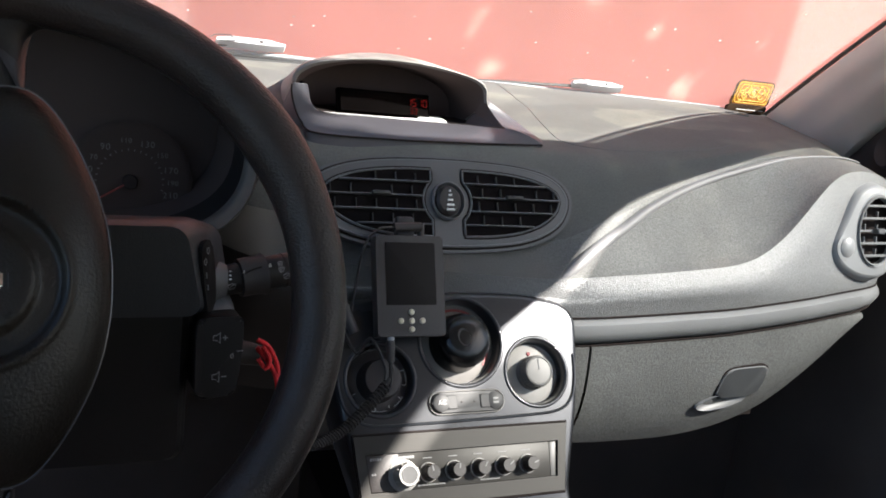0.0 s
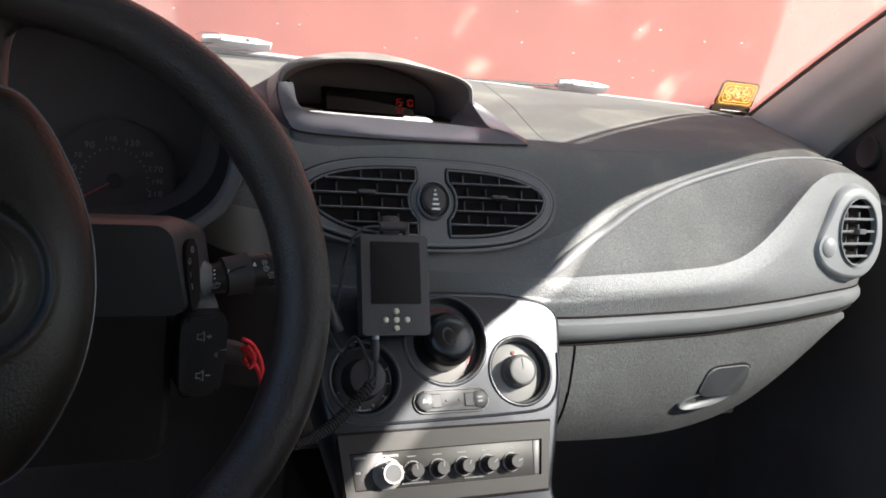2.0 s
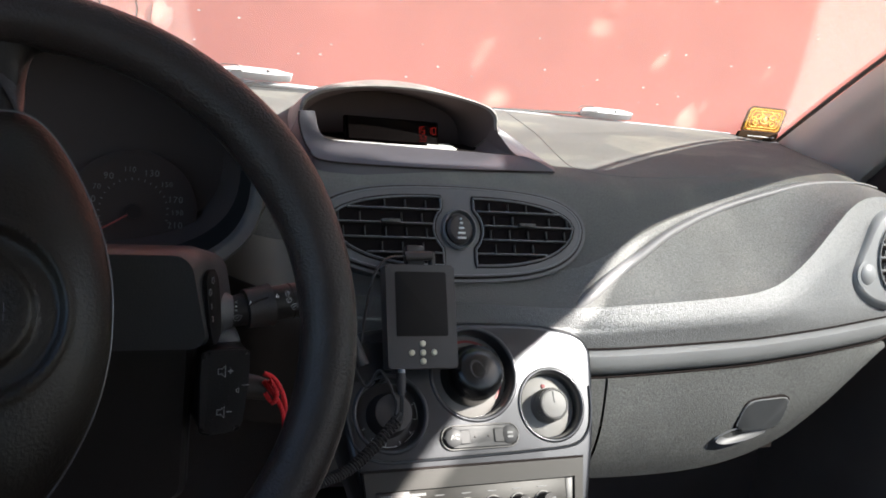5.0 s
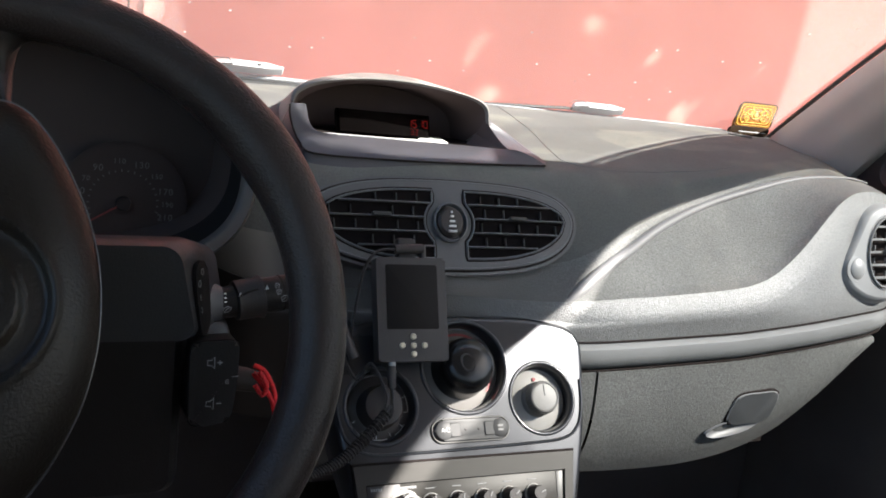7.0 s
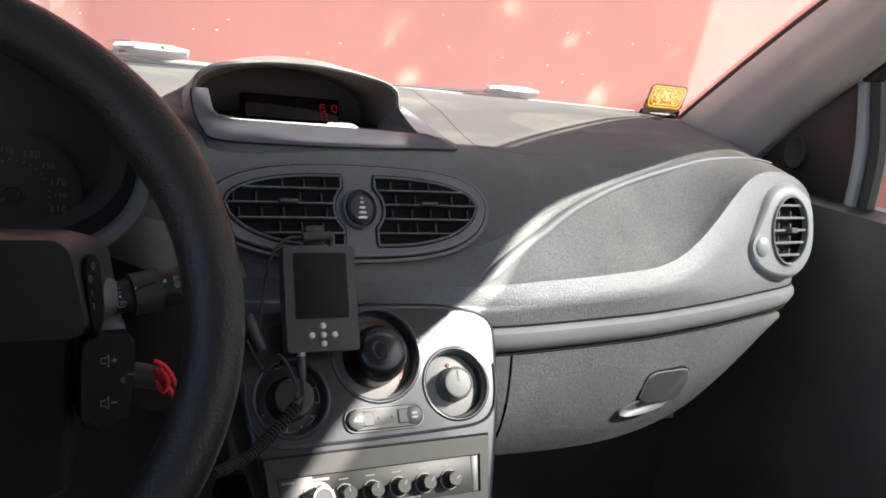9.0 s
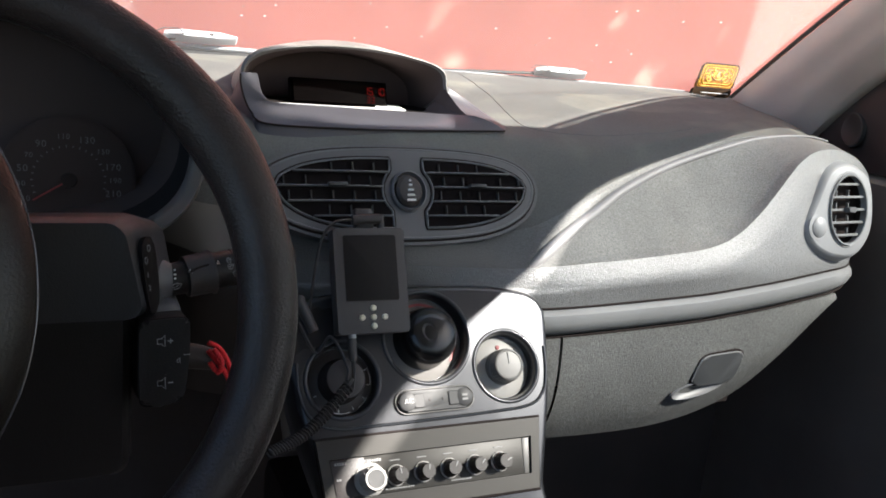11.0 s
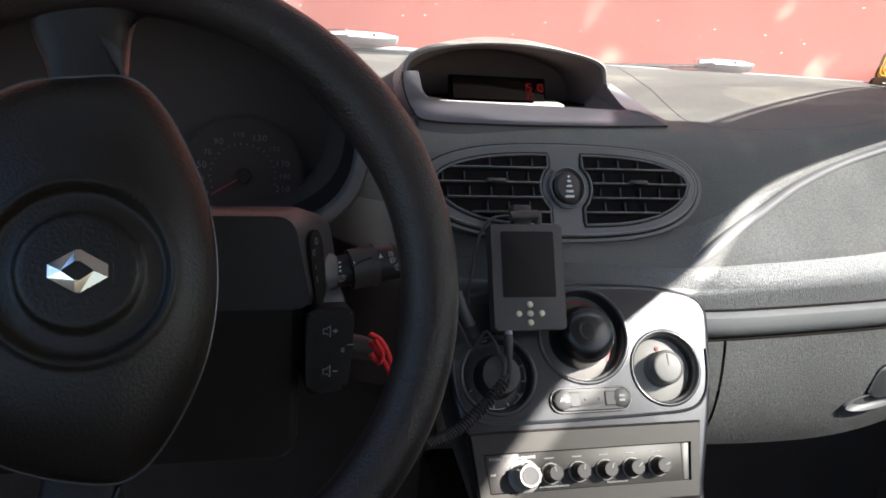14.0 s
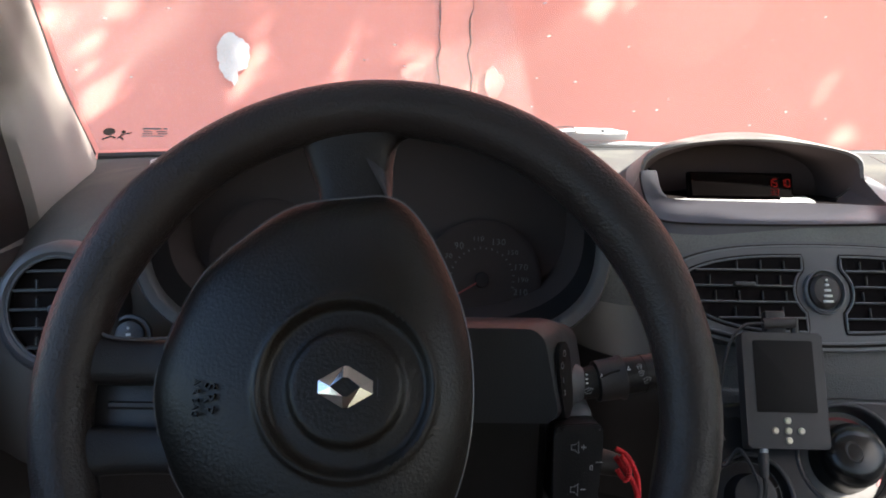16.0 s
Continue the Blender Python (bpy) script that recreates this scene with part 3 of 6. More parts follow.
# ---- the car's shell ----
shell = thing("car_shell", (0, 0, 0.2), "small white hatchback body with raked windscreen, parked", "car", kind="structure")
FR = [(0.690, 1.205, 0.955), (0.672, 1.150, 1.012), (0.635, 1.000, 1.108), (0.600, 0.852, 1.197), (0.55, 0.63, 1.325), (0.50, 0.42, 1.43)]
RR = [(0.704, 1.045, 0.925), (0.690, 0.990, 0.992), (0.668, 0.905, 1.062), (0.630, 0.785, 1.142), (0.595, 0.60, 1.285), (0.56, 0.36, 1.425)]
FL = [(-0.708, 1.150, 0.955), (-0.694, 1.090, 1.014), (-0.6845, 0.985, 1.098), (-0.6605, 0.878, 1.167), (-0.61, 0.64, 1.31), (-0.55, 0.42, 1.43)]
RL = [(-0.712, 0.985, 0.925), (-0.702, 0.953, 0.978), (-0.696, 0.906, 1.052), (-0.700, 0.862, 1.108), (-0.64, 0.61, 1.25), (-0.575, 0.36, 1.385)]


def a_pillar(front, rear, out):
    f, r = smooth_line(front, 35), smooth_line(rear, 35)
    rows = []
    for a, b in zip(f, r):
        mid = (a + b) / 2 - Vector((out * 0.014, 0, 0))
        q1, q3 = a.lerp(mid, 0.55) - Vector((out * 0.006, 0, 0)), b.lerp(mid, 0.55) - Vector((out * 0.006, 0, 0))
        o = Vector((out * 0.045, 0.012, 0.004))
        face = smooth_line([a, q1, mid, q3, b], 14)
        rows.append([a + Vector((out * 0.012, 0.006, 0))] + face + [b + Vector((out * 0.012, -0.004, 0)), b + o * 1.1, a + o])
    return loft(rows, closed=True, caps=True)


part("pillar_trim", a_pillar(FR, RR, 1), PILLAR, shell, "grey grained windscreen pillar trim")
part("pillar_trim", a_pillar(FL, RL, -1), PILLAR, shell, "grey grained windscreen pillar trim")


def screen_rows(nu, ns, lift=0.0):
    fl, fr = smooth_line(FL[1:], ns), smooth_line(FR[1:], ns)
    rows = []
    for i, (a, b) in enumerate(zip(fl, fr)):
        k = 1 - 0.5 * i / ns
        row = []
        for j in range(nu + 1):
            u = 2 * j / nu - 1
            p = a.lerp(b, j / nu)
            row.append(p + Vector((0, 0.062 * k * (1 - u * u) + lift, 0.010 * k * (1 - u * u) + lift * 0.6)))
        rows.append(row)
    return rows


part("windscreen", loft(screen_rows(40, 24, 0.012)), WINDSCREEN, shell, "dusty windscreen with two wiped fans")
rows = screen_rows(60, 24, 0.005)
part("seal", tube([r[-1] + Vector((0.006, 0.004, 0)) for r in rows], 0.0032, 8), RUBBER, shell)
part("seal", tube([r[0] + Vector((-0.006, 0.004, 0)) for r in rows], 0.0032, 8), RUBBER, shell)
part("seal", tube([p + Vector((0, 0.002, -0.003)) for p in rows[0]], 0.005, 6), RUBBER, shell)


def bonnet_z(x, y):
    return 1.012 - 0.02 * (y - 1.3) - 0.16 * max(0, y - 1.35) ** 1.5 - 0.03 * x * x - 0.10 * max(0, abs(x) - 0.55) ** 1.5


part("bonnet", loft([[(-0.80 + 1.6 * j / 30, y, bonnet_z(-0.80 + 1.6 * j / 30, y)) for j in range(31)] for y in [1.285 + 0.75 * i / 14 for i in range(15)]], thick=0.012), PAINT, shell, "pale painted bonnet in full sun")
part("cowl", loft([[(-0.74 + 1.48 * j / 30, y, z - 0.02 * (-0.74 + 1.48 * j / 30) ** 2) for j in range(31)] for y, z in ((1.17, 0.985), (1.215, 1.0), (1.25, 0.998), (1.285, 1.006))], thick=-0.004), BLACK, shell, "black plastic cowl")
part("roof", join(box(-0.62, 0.62, -1.5, 0.40, 1.502, 1.535, 0.015)), HEADLINER, shell, "pale fabric headliner")
part("roof_rail", tube(smooth_line([(0.565, 0.38, 1.460), (0.575, 0.0, 1.520), (0.58, -0.5, 1.525), (0.57, -1.45, 1.50)], 20), 0.028, 10), PILLAR, shell)
part("roof_rail", tube(smooth_line([(-0.59, 0.38, 1.455), (-0.60, 0.0, 1.485), (-0.60, -0.5, 1.49), (-0.59, -1.45, 1.47)], 20), 0.03, 10), PILLAR, shell)
part("header", tube(smooth_line([(-0.56, 0.42, 1.435), (0, 0.46, 1.45), (0.52, 0.42, 1.435)], 16), 0.03, 10), HEADLINER, shell)
for sgn in (-1, 1):
    part("rear_side", loft([[(sgn * (0.76 - 0.16 * max(0, (z - 0.9) / 0.55)), y, z) for y in (-0.38, -0.7, -1.1, -1.5)] for z in (0.2, 0.55, 0.95)], thick=0.03), DOOR, shell)
part("tail", box(-0.76, 0.76, -1.54, -1.50, 0.2, 0.93), DOOR, shell)
# unseen window added to let in fill light from behind
part("tail_glass", loft([[(x, -1.52 + 0.10 * k / 4, 0.93 + 0.55 * k / 4) for x in (-0.66, -0.3, 0.0, 0.3, 0.66)] for k in range(5)]), TAIL_GLASS, shell, "unseen tailgate window, tint set for the fill light")
# rear side windows are unseen; their tint limits the fill light
for sgn in (-1, 1):
    part("rear_glass", loft([[(sgn * (0.745 - 0.125 * k / 5), y, 0.94 + 0.53 * k / 5) for y in (-0.40, -0.7, -1.1, -1.49)] for k in range(6)]), REAR_GLASS, shell, "unseen rear side window, tint set for the fill light")
    part("rear_pillar", tube([(sgn * 0.73, -1.5, 0.95), (sgn * 0.66, -1.46, 1.25), (sgn * 0.59, -1.42, 1.48)], 0.06, 10), PILLAR, shell)
part("footwell_floor", box(-0.76, 0.76, -1.5, 1.12, 0.20, 0.235), CARPET, shell, "black carpet")
part("bulkhead", box(-0.76, 0.76, 1.10, 1.14, 0.235, 0.985), CARPET, shell)

# ---- dashboard ----
dash = thing("dashboard", (0, 0.85, 0.7), "dark grey grained plastic dashboard, dusty on top", "dashboard")
base = curve((-0.74, 1.085, 1.010), (-0.5, 1.135, 1.020), (0, 1.172, 1.028), (0.4, 1.168, 1.027), (0.58, 1.158, 1.026), (0.72, 1.145, 1.018))
lip_top = curve((-0.74, 0.97, 0.925), (-0.70, 0.92, 0.95), (-0.66, 0.89, 0.988), (-0.56, 0.86, 1.005), (-0.2, 0.86, 1.0), (0, 0.850, 0.999), (0.12, 0.855, 0.998), (0.2, 0.87, 1.001), (0.31, 0.885, 1.010), (0.41, 0.90, 1.019), (0.5, 0.91, 1.021), (0.58, 0.93, 1.012), (0.65, 0.975, 0.995), (0.72, 1.05, 0.97))
lip_front = curve((-0.74, 0.93, 0.90), (-0.69, 0.87, 0.93), (-0.66, 0.835, 0.962), (-0.60, 0.81, 0.985), (-0.54, 0.83, 0.985), (-0.50, 0.86, 0.98), (-0.22, 0.86, 0.98), (-0.188, 0.834, 0.983), (-0.16, 0.83, 0.984), (0, 0.815, 0.986), (0.12, 0.815, 0.984), (0.2, 0.82, 0.986), (0.31, 0.843, 0.998), (0.41, 0.855, 1.013), (0.5, 0.863, 1.015), (0.56, 0.868, 1.002), (0.61, 0.89, 0.985), (0.645, 0.92, 0.97), (0.72, 1.02, 0.93))
crest = curve((-0.74, 0.90, 0.91), (-0.66, 0.79, 0.945), (-0.60, 0.775, 0.955), (-0.54, 0.81, 0.95), (-0.50, 0.86, 0.94), (-0.22, 0.86, 0.94), (-0.188, 0.806, 0.931), (-0.16, 0.80, 0.93), (0, 0.780, 0.925), (0.07, 0.780, 0.91), (0.12, 0.770, 0.915), (0.15, 0.770, 0.93), (0.2, 0.787, 0.952), (0.31, 0.822, 0.981), (0.41, 0.830, 1.005), (0.5, 0.826, 1.009), (0.55, 0.815, 1.0), (0.60, 0.835, 0.970), (0.645, 0.88, 0.94), (0.72, 1.00, 0.89))
ridge = curve((-0.74, 0.89, 0.88), (-0.66, 0.785, 0.905), (-0.60, 0.77, 0.91), (-0.54, 0.80, 0.91), (-0.50, 0.86, 0.90), (-0.22, 0.86, 0.90), (-0.188, 0.792, 0.891), (-0.16, 0.785, 0.89), (0, 0.758, 0.888), (0.08, 0.745, 0.886), (0.13, 0.735, 0.888), (0.2, 0.727, 0.894), (0.29, 0.728, 0.901), (0.335, 0.732, 0.907), (0.365, 0.738, 0.924), (0.39, 0.745, 0.945), (0.41, 0.751, 0.968), (0.43, 0.758, 0.992), (0.46, 0.769, 1.003), (0.50, 0.776, 1.003), (0.53, 0.780, 0.997), (0.565, 0.787, 0.98), (0.605, 0.806, 0.95), (0.645, 0.86, 0.905), (0.72, 0.98, 0.86))
groove = curve((-0.74, 0.89, 0.84), (-0.66, 0.79, 0.865), (-0.60, 0.775, 0.87), (-0.54, 0.80, 0.87), (-0.50, 0.86, 0.86), (-0.22, 0.86, 0.86), (-0.188, 0.792, 0.851), (-0.16, 0.785, 0.85), (0, 0.757, 0.848), (0.13, 0.733, 0.850), (0.2, 0.731, 0.853), (0.31, 0.731, 0.858), (0.41, 0.737, 0.866), (0.48, 0.746, 0.872), (0.535, 0.761, 0.872), (0.57, 0.785, 0.868), (0.60, 0.818, 0.865), (0.645, 0.85, 0.86), (0.72, 0.97, 0.84))


def under(x):
    y, z = groove(x)
    return [y + 0.02, 0.70 if abs(x) < 0.1 else z - (0.09 if x < 0.38 else 0.025)]


def profile(x):
    b, t, f, c, r, g, w = base(x), lip_top(x), lip_front(x), crest(x), ridge(x), groove(x), under(x)
    m1 = [b[0] * 0.66 + t[0] * 0.34, b[1] * 0.66 + t[1] * 0.34 + 0.003]
    well = 0.016 * max(0.0, min(1.0, (0.110 - abs(x + 0.024)) / 0.03))
    m2 = [b[0] * 0.3 + t[0] * 0.7, b[1] * 0.3 + t[1] * 0.7 + 0.004 - well]
    # below the pad's edge the ridge swells forward
    k = max(0.0, min(1.0, (x - 0.09) / 0.08)) * max(0.0, min(1.0, (0.48 - x) / 0.12))
    r = [r[0] + 0.008 * k, r[1]]
    bl = [r[0] * 0.55 + g[0] * 0.45 - 0.0065 * k, r[1] * 0.55 + g[1] * 0.45]
    return [Vector((x, *p)) for p in (b, m1, m2, t, f, c, r, bl, g, w)]


def soft_step(v):
    v = max(0.0, min(1.0, v))
    return v * v * (3 - 2 * v)


def dash_rows(x0, x1, n, a, b, k):
    """The dash's skin between the profile knots a and b."""
    rows = []
    for i in range(n + 1):
        knots = profile(x0 + (x1 - x0) * i / n)
        line = smooth_line(knots[:7], 6 * k) + smooth_line(knots[6:], 3 * k)[1:]
        # mouths of the two outer vents
        for p in line:
            for cx, cz in ((0.506, 0.9375), (-0.606, 0.930)):
                d = math.hypot(p.x - cx, p.z - cz)
                if d < 0.044 and p.y < 0.83:
                    p.y += 0.02 * min(1.0, (0.044 - d) / 0.008)
        part_of = line[a * k:b * k + 1]
        if a == 5:
            # the pad lies a little below the ridge that frames it
            deep = 0.0065 * soft_step((part_of[0].x - 0.14) / 0.07) * soft_step((0.50 - part_of[0].x) / 0.06)
            for j, p in enumerate(part_of):
                s = j / (len(part_of) - 1)
                p.y += deep * soft_step(s / 0.14) * soft_step((1 - s) / 0.12)
        rows.append(part_of)
    return rows


def top_at(x, y):
    """The place of the dash's upper skin at (x, y)."""
    line = smooth_line(profile(x)[:7], 120)
    return min(line[:110], key=lambda p: abs(p.y - y))


part("upper_skin", loft(dash_rows(-0.74, 0.72, 150, 0, 5, 8)), DASH, dash, "grained dark plastic top under a film of dust")
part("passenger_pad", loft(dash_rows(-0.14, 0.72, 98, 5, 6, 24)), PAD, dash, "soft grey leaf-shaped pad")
# added pale band that stands in for sunlight along the pad's upper edge
bead = smooth_line([(0.098, 0.7445, 0.877), (0.116, 0.7465, 0.8905), (0.150, 0.7590, 0.9110), (0.189, 0.7745, 0.9290), (0.239, 0.7955, 0.9500), (0.309, 0.8170, 0.9715), (0.388, 0.8240, 0.9930), (0.440, 0.8270, 1.0040), (0.500, 0.8250, 1.0085), (0.530, 0.8200, 1.0050)], 70)
part("pad_lit_band", tube(bead, [float(np.interp(p.x, (0.098, 0.125, 0.19, 0.31, 0.41, 0.53), (0.002, 0.0062, 0.0056, 0.0042, 0.0028, 0.0010))) for p in bead], 14), LIT_BAND, dash, "raised pale band, painted sunlight along the pad's upper edge")
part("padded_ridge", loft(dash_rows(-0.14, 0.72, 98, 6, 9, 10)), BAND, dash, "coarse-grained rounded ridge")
part("driver_skin", loft(dash_rows(-0.74, -0.14, 60, 5, 9, 12)), PALED_DASH, dash, "smooth grey plastic, paler to make up for weak light")
part("knee_panel", loft([[p + Vector((0, -0.0025, 0)) for p in row] for row in dash_rows(-0.50, -0.128, 40, 6, 9, 12)], thick=0.0015), BLACK, dash, "black knee panel below the column")
seam = [top_at(x, y) + Vector((0, 0, 0.0)) for x, y, *_ in smooth_line([(0.212, 1.16, 0), (0.178, 1.0, 0), (0.153, 0.89, 0), (0.160, 0.853, 0), (0.225, 0.843, 0), (0.291, 0.847, 0), (0.345, 0.852, 0), (0.37, 0.857, 0)], 50)]
part("airbag_seam", tube(seam, 0.0005, 5), VENT, dash)
part("sensor", lathe([(0.0, 0.003), (0.016, 0.002), (0.018, -0.004)], Matrix.Translation(top_at(0.545, 1.06)), 24), DASH, dash)
part("sensor", lathe([(0.0, 0.006), (0.006, 0.004), (0.008, -0.002)], Matrix.Translation(top_at(-0.615, 1.055)), 20), WHITE, dash, "small pale knob")

# trim strip and glovebox
glove_y = lambda x: groove(x)[0]
strip_rows = []
for i in range(61):
    x = 0.118 + 0.450 * i / 60
    gy, gz = groove(x)
    h = 0.028 - 0.010 * max(0, (x - 0.5) / 0.15)
    strip_rows.append([Vector((x, gy + dy, gz + dz)) for dy, dz in ((0.010, -0.001), (0.0, -0.0015), (-0.006, -0.006), (-0.008, -h / 2), (-0.005, -h + 0.006), (0.002, -h), (0.012, -h - 0.001))])
part("trim_strip", loft(strip_rows), STRIP, dash, "smooth lighter grey trim strip")
part("strip_gap", tube([r[0] + Vector((0, -0.0105, 0.0006)) for r in strip_rows], 0.0011, 6), CAVITY, dash)
part("strip_gap", tube([r[-1] + Vector((0, -0.0112, -0.0004)) for r in strip_rows], 0.0013, 6), CAVITY, dash)
glove_low = curve((0.10, 0.708), (0.2, 0.705), (0.27, 0.705), (0.33, 0.712), (0.38, 0.724), (0.43, 0.747), (0.47, 0.778), (0.505, 0.815), (0.54, 0.84), (0.66, 0.845))


def glove_rows(x0, x1, n):
    out = []
    for i in range(n + 1):
        x = x0 + (x1 - x0) * i / n
        gy, gz = groove(x)
        top = gz - 0.0305
        low = min(glove_low(x)[0], top - 0.004)
        line = [Vector((x, gy + 0.012, top))]
        for k in range(13):
            s = k / 12
            line.append(Vector((x, gy - 0.002 - 0.004 * math.sin(math.pi * s) + 0.020 * s ** 3, top + (low - top) * s)))
        line.append(Vector((x, gy + 0.030, low - 0.001)))
        out.append(line)
    return out


part("glovebox_lid", loft(glove_rows(0.1475, 0.523, 60)), GLOVE, dash, "grey grained glovebox lid")
part("kick_panel", loft(glove_rows(0.118, 0.1445, 5)), GLOVE, dash)
part("under_panel", box(0.122, 0.40, 0.765, 1.095, 0.716, 0.724), CAVITY, dash)
part("lid_gap", loft([[Vector((x, glove_y(x) + 0.02, z)) for z in (0.83, 0.72)] for x in (0.14, 0.152)]), CAVITY, dash)
GH = face_frame(0.7285, 0.776, -3, 0.336)
hout = [(-0.027, -0.011), (-0.024, 0.003), (-0.020, 0.012), (-0.011, 0.0165), (0.010, 0.0180), (0.026, 0.0185), (0.033, 0.0145), (0.032, 0.005), (0.028, -0.008), (0.021, -0.0155), (0.0, -0.0160), (-0.021, -0.0160)]
hout = [(p.x, p.y) for p in smooth_line([(*p, 0) for p in hout], 45, closed=True)]
part("handle_recess", slab([(u * 1.08, v * 1.10) for u, v in hout], -0.006, 0.0012, GH, 0.0004), CAVITY, dash)
part("glovebox_handle", slab(hout, -0.004, 0.0036, GH, 0.002, 3), HANDLE, dash, "smooth dark pull handle")
part("handle_rim", tube([GH @ Vector((u, v, 0.0026)) for u, v in hout if v > -0.012], 0.0009, 6), STRIP, dash, "thin painted highlight round the bar of the handle")
part("handle_scoop", lathe([(0.0, -0.004), (0.5, -0.003), (0.8, 0.0), (0.95, 0.0022), (1.0, 0.0)], at(GH, -0.018, -0.0210, 0.001, 10) @ Matrix.Diagonal((0.034, 0.0085, 1, 1)), 36), RIMGREY, dash, "smooth finger scoop")

# ---- centre vents ----
VF = face_frame(0.790, 0.949, 27)
vents = thing("centre_vents", (0, 0.79, 0.95), "dark oval centre air vents with slats and a thumbwheel", "air vent")


VX0, VX1, VTOP, VLOW, VMID = 0.016, 0.118, 0.0250, -0.0370, 0.0005


def leaf(x, x0, x1, top, low, mid):
    t = min(1, max(0, (x - x0) / (x1 - x0)))
    k = (1 - t ** 2.6) ** 0.55
    return mid + (top - mid) * k, mid - (mid - low) * k


def bow_edge(v):
    """The inner edge of a vent: upright, bowed round the thumbwheel."""
    return max(0.016, math.sqrt(max(0.0, 0.0240 ** 2 - (v + 0.004) ** 2)))


def vent_outline(x0=VX0, x1=VX1, top=VTOP, low=VLOW, mid=VMID, n=22):
    up, dn = [], []
    for i in range(n + 1):
        x = x0 + (x1 - x0) * (i / n) ** 0.75
        a, b = leaf(x, x0, x1, top, low, mid)
        up.append((x, a)), dn.append((x, b))
    # the inner edge gives way to the thumbwheel
    bow = [(bow_edge(v), v) for v in np.linspace(low, top, 26)[1:-1]]
    return up[:-1] + [(x1, mid)] + dn[:-1][::-1] + bow


def outset(line, d):
    """The closed line moved out by d."""
    n = len(line)
    cu, cv = sum(p[0] for p in line) / n, sum(p[1] for p in line) / n
    out = []
    for i, p in enumerate(line):
        t = Vector((line[(i + 1) % n][0] - line[i - 1][0], line[(i + 1) % n][1] - line[i - 1][1])).normalized()
        q = Vector((-t.y, t.x))
        q = q if q.dot(Vector((p[0] - cu, p[1] - cv))) > 0 else -q
        out.append((p[0] + q.x * d, p[1] + q.y * d))
    return out


surround = [(p.x, p.y) for p in smooth_line([(-0.134, -0.001, 0), (-0.118, 0.019, 0), (-0.074, 0.0315, 0), (0, 0.0350, 0), (0.074, 0.0315, 0), (0.1125, 0.0205, 0), (0.1262, 0.000, 0), (0.1125, -0.0255, 0), (0.072, -0.042, 0), (0, -0.047, 0), (-0.072, -0.042, 0), (-0.118, -0.026, 0)], 96, closed=True)]
part("surround", slab([(u * 1.045, v * 1.10) for u, v in surround], -0.02, 0.0035, VF, 0.0075, 5), SURROUND, vents)
part("fascia", slab(surround, -0.01, 0.006, VF, 0.004, 3), VENT, vents, "smooth dark oval fascia")
groove_line = [VF @ Vector((u * 1.008, v * 1.012, 0.0035)) for u, v in surround]
part("shadow_gap", tube(groove_line, 0.0014, 6, closed=True), CAVITY, vents)
# lighter tube drawn as the highlight along the fascia's edge
part("fascia_highlight", tube([VF @ Vector((u * 0.985, v * 0.975, 0.0056)) for u, v in surround], 0.0009, 6, closed=True), RIMGREY, vents)
for sgn in (-1, 1):
    out = [(sgn * u - 0.002, v) for u, v in vent_outline()]
    if sgn < 0:
        out = out[::-1]
    part("duct", slab(out, -0.004, 0.0068, VF), DUCT, vents)
    part("rim", tube([VF @ Vector((u, v, 0.0072)) for u, v in out], 0.0009, 7, closed=True), RIMGREY, vents, "thin grey vent rim")
    part("rim_gap", tube([VF @ Vector((u, v, 0.0064)) for u, v in outset(out, 0.0017)], 0.0007, 6, closed=True), CAVITY, vents)
    for v in (0.0125, -0.0005, -0.0135, -0.0265):
        xs = [x for x in np.linspace(VX0, VX1, 120) if leaf(x, VX0, VX1, VTOP, VLOW, VMID)[0] > v + 0.001 and leaf(x, VX0, VX1, VTOP, VLOW, VMID)[1] < v - 0.001]
        a = max(xs[0], bow_edge(v)) + 0.001
        b = xs[-1] - 0.001
        if b - a < 0.02:
            continue
        u0, u1 = (a, b) if sgn > 0 else (-b, -a)
        part("slat", box(u0 - 0.002, u1 - 0.002, v - 0.0006, v + 0.0006, 0.0068, 0.0105, 0.0003, 1, VF), RIMGREY, vents)
    for r, (va, vb) in enumerate(((0.0125, 0.0205), (-0.0005, 0.0085), (-0.0135, -0.0045), (-0.0265, -0.0175))):
        for i in range(5):
            x = 0.031 + 0.019 * i + (0.004 if r % 2 else 0)
            t, l2 = leaf(x, VX0, VX1, VTOP, VLOW, VMID)
            if t < vb or l2 > va or (r == 1 and 0.055 < x < 0.085):
                continue
            part("vane", box(sgn * x - 0.0024, sgn * x - 0.0017, va + 0.0006, vb, 0.0070, 0.0095, 0, 1, VF), SLAT, vents)
    part("tab", box(sgn * 0.066 - 0.010, sgn * 0.066 + 0.007, -0.0015, 0.0018, 0.008, 0.0145, 0.0012, 2, VF), SLAT, vents, "small grip tab")
WHEELF = at(VF, -0.002, -0.0045, 0.006)
part("thumbwheel_ring", lathe([(0.0165, 0.0), (0.0165, 0.004), (0.0150, 0.005), (0.0135, 0.001), (0.0, -0.001)], WHEELF, 40, 1, 1.12), VENT, vents)
wheel_face = part("thumbwheel", lathe([(0.0128, -0.001), (0.0124, 0.004), (0.010, 0.0065), (0.0, 0.0075)], WHEELF, 40, 1, 1.12), BLACK, vents)
for i, (v, w) in enumerate(((0.0085, 0.0008), (0.0045, 0.0016), (0.0, 0.0026), (-0.0045, 0.0034), (-0.009, 0.004))):
    part("mark", box(-w, w, v - 0.0009, v + 0.0009, 0.0062, 0.0082, 0.0003, 1, WHEELF), WHITE, wheel_face)

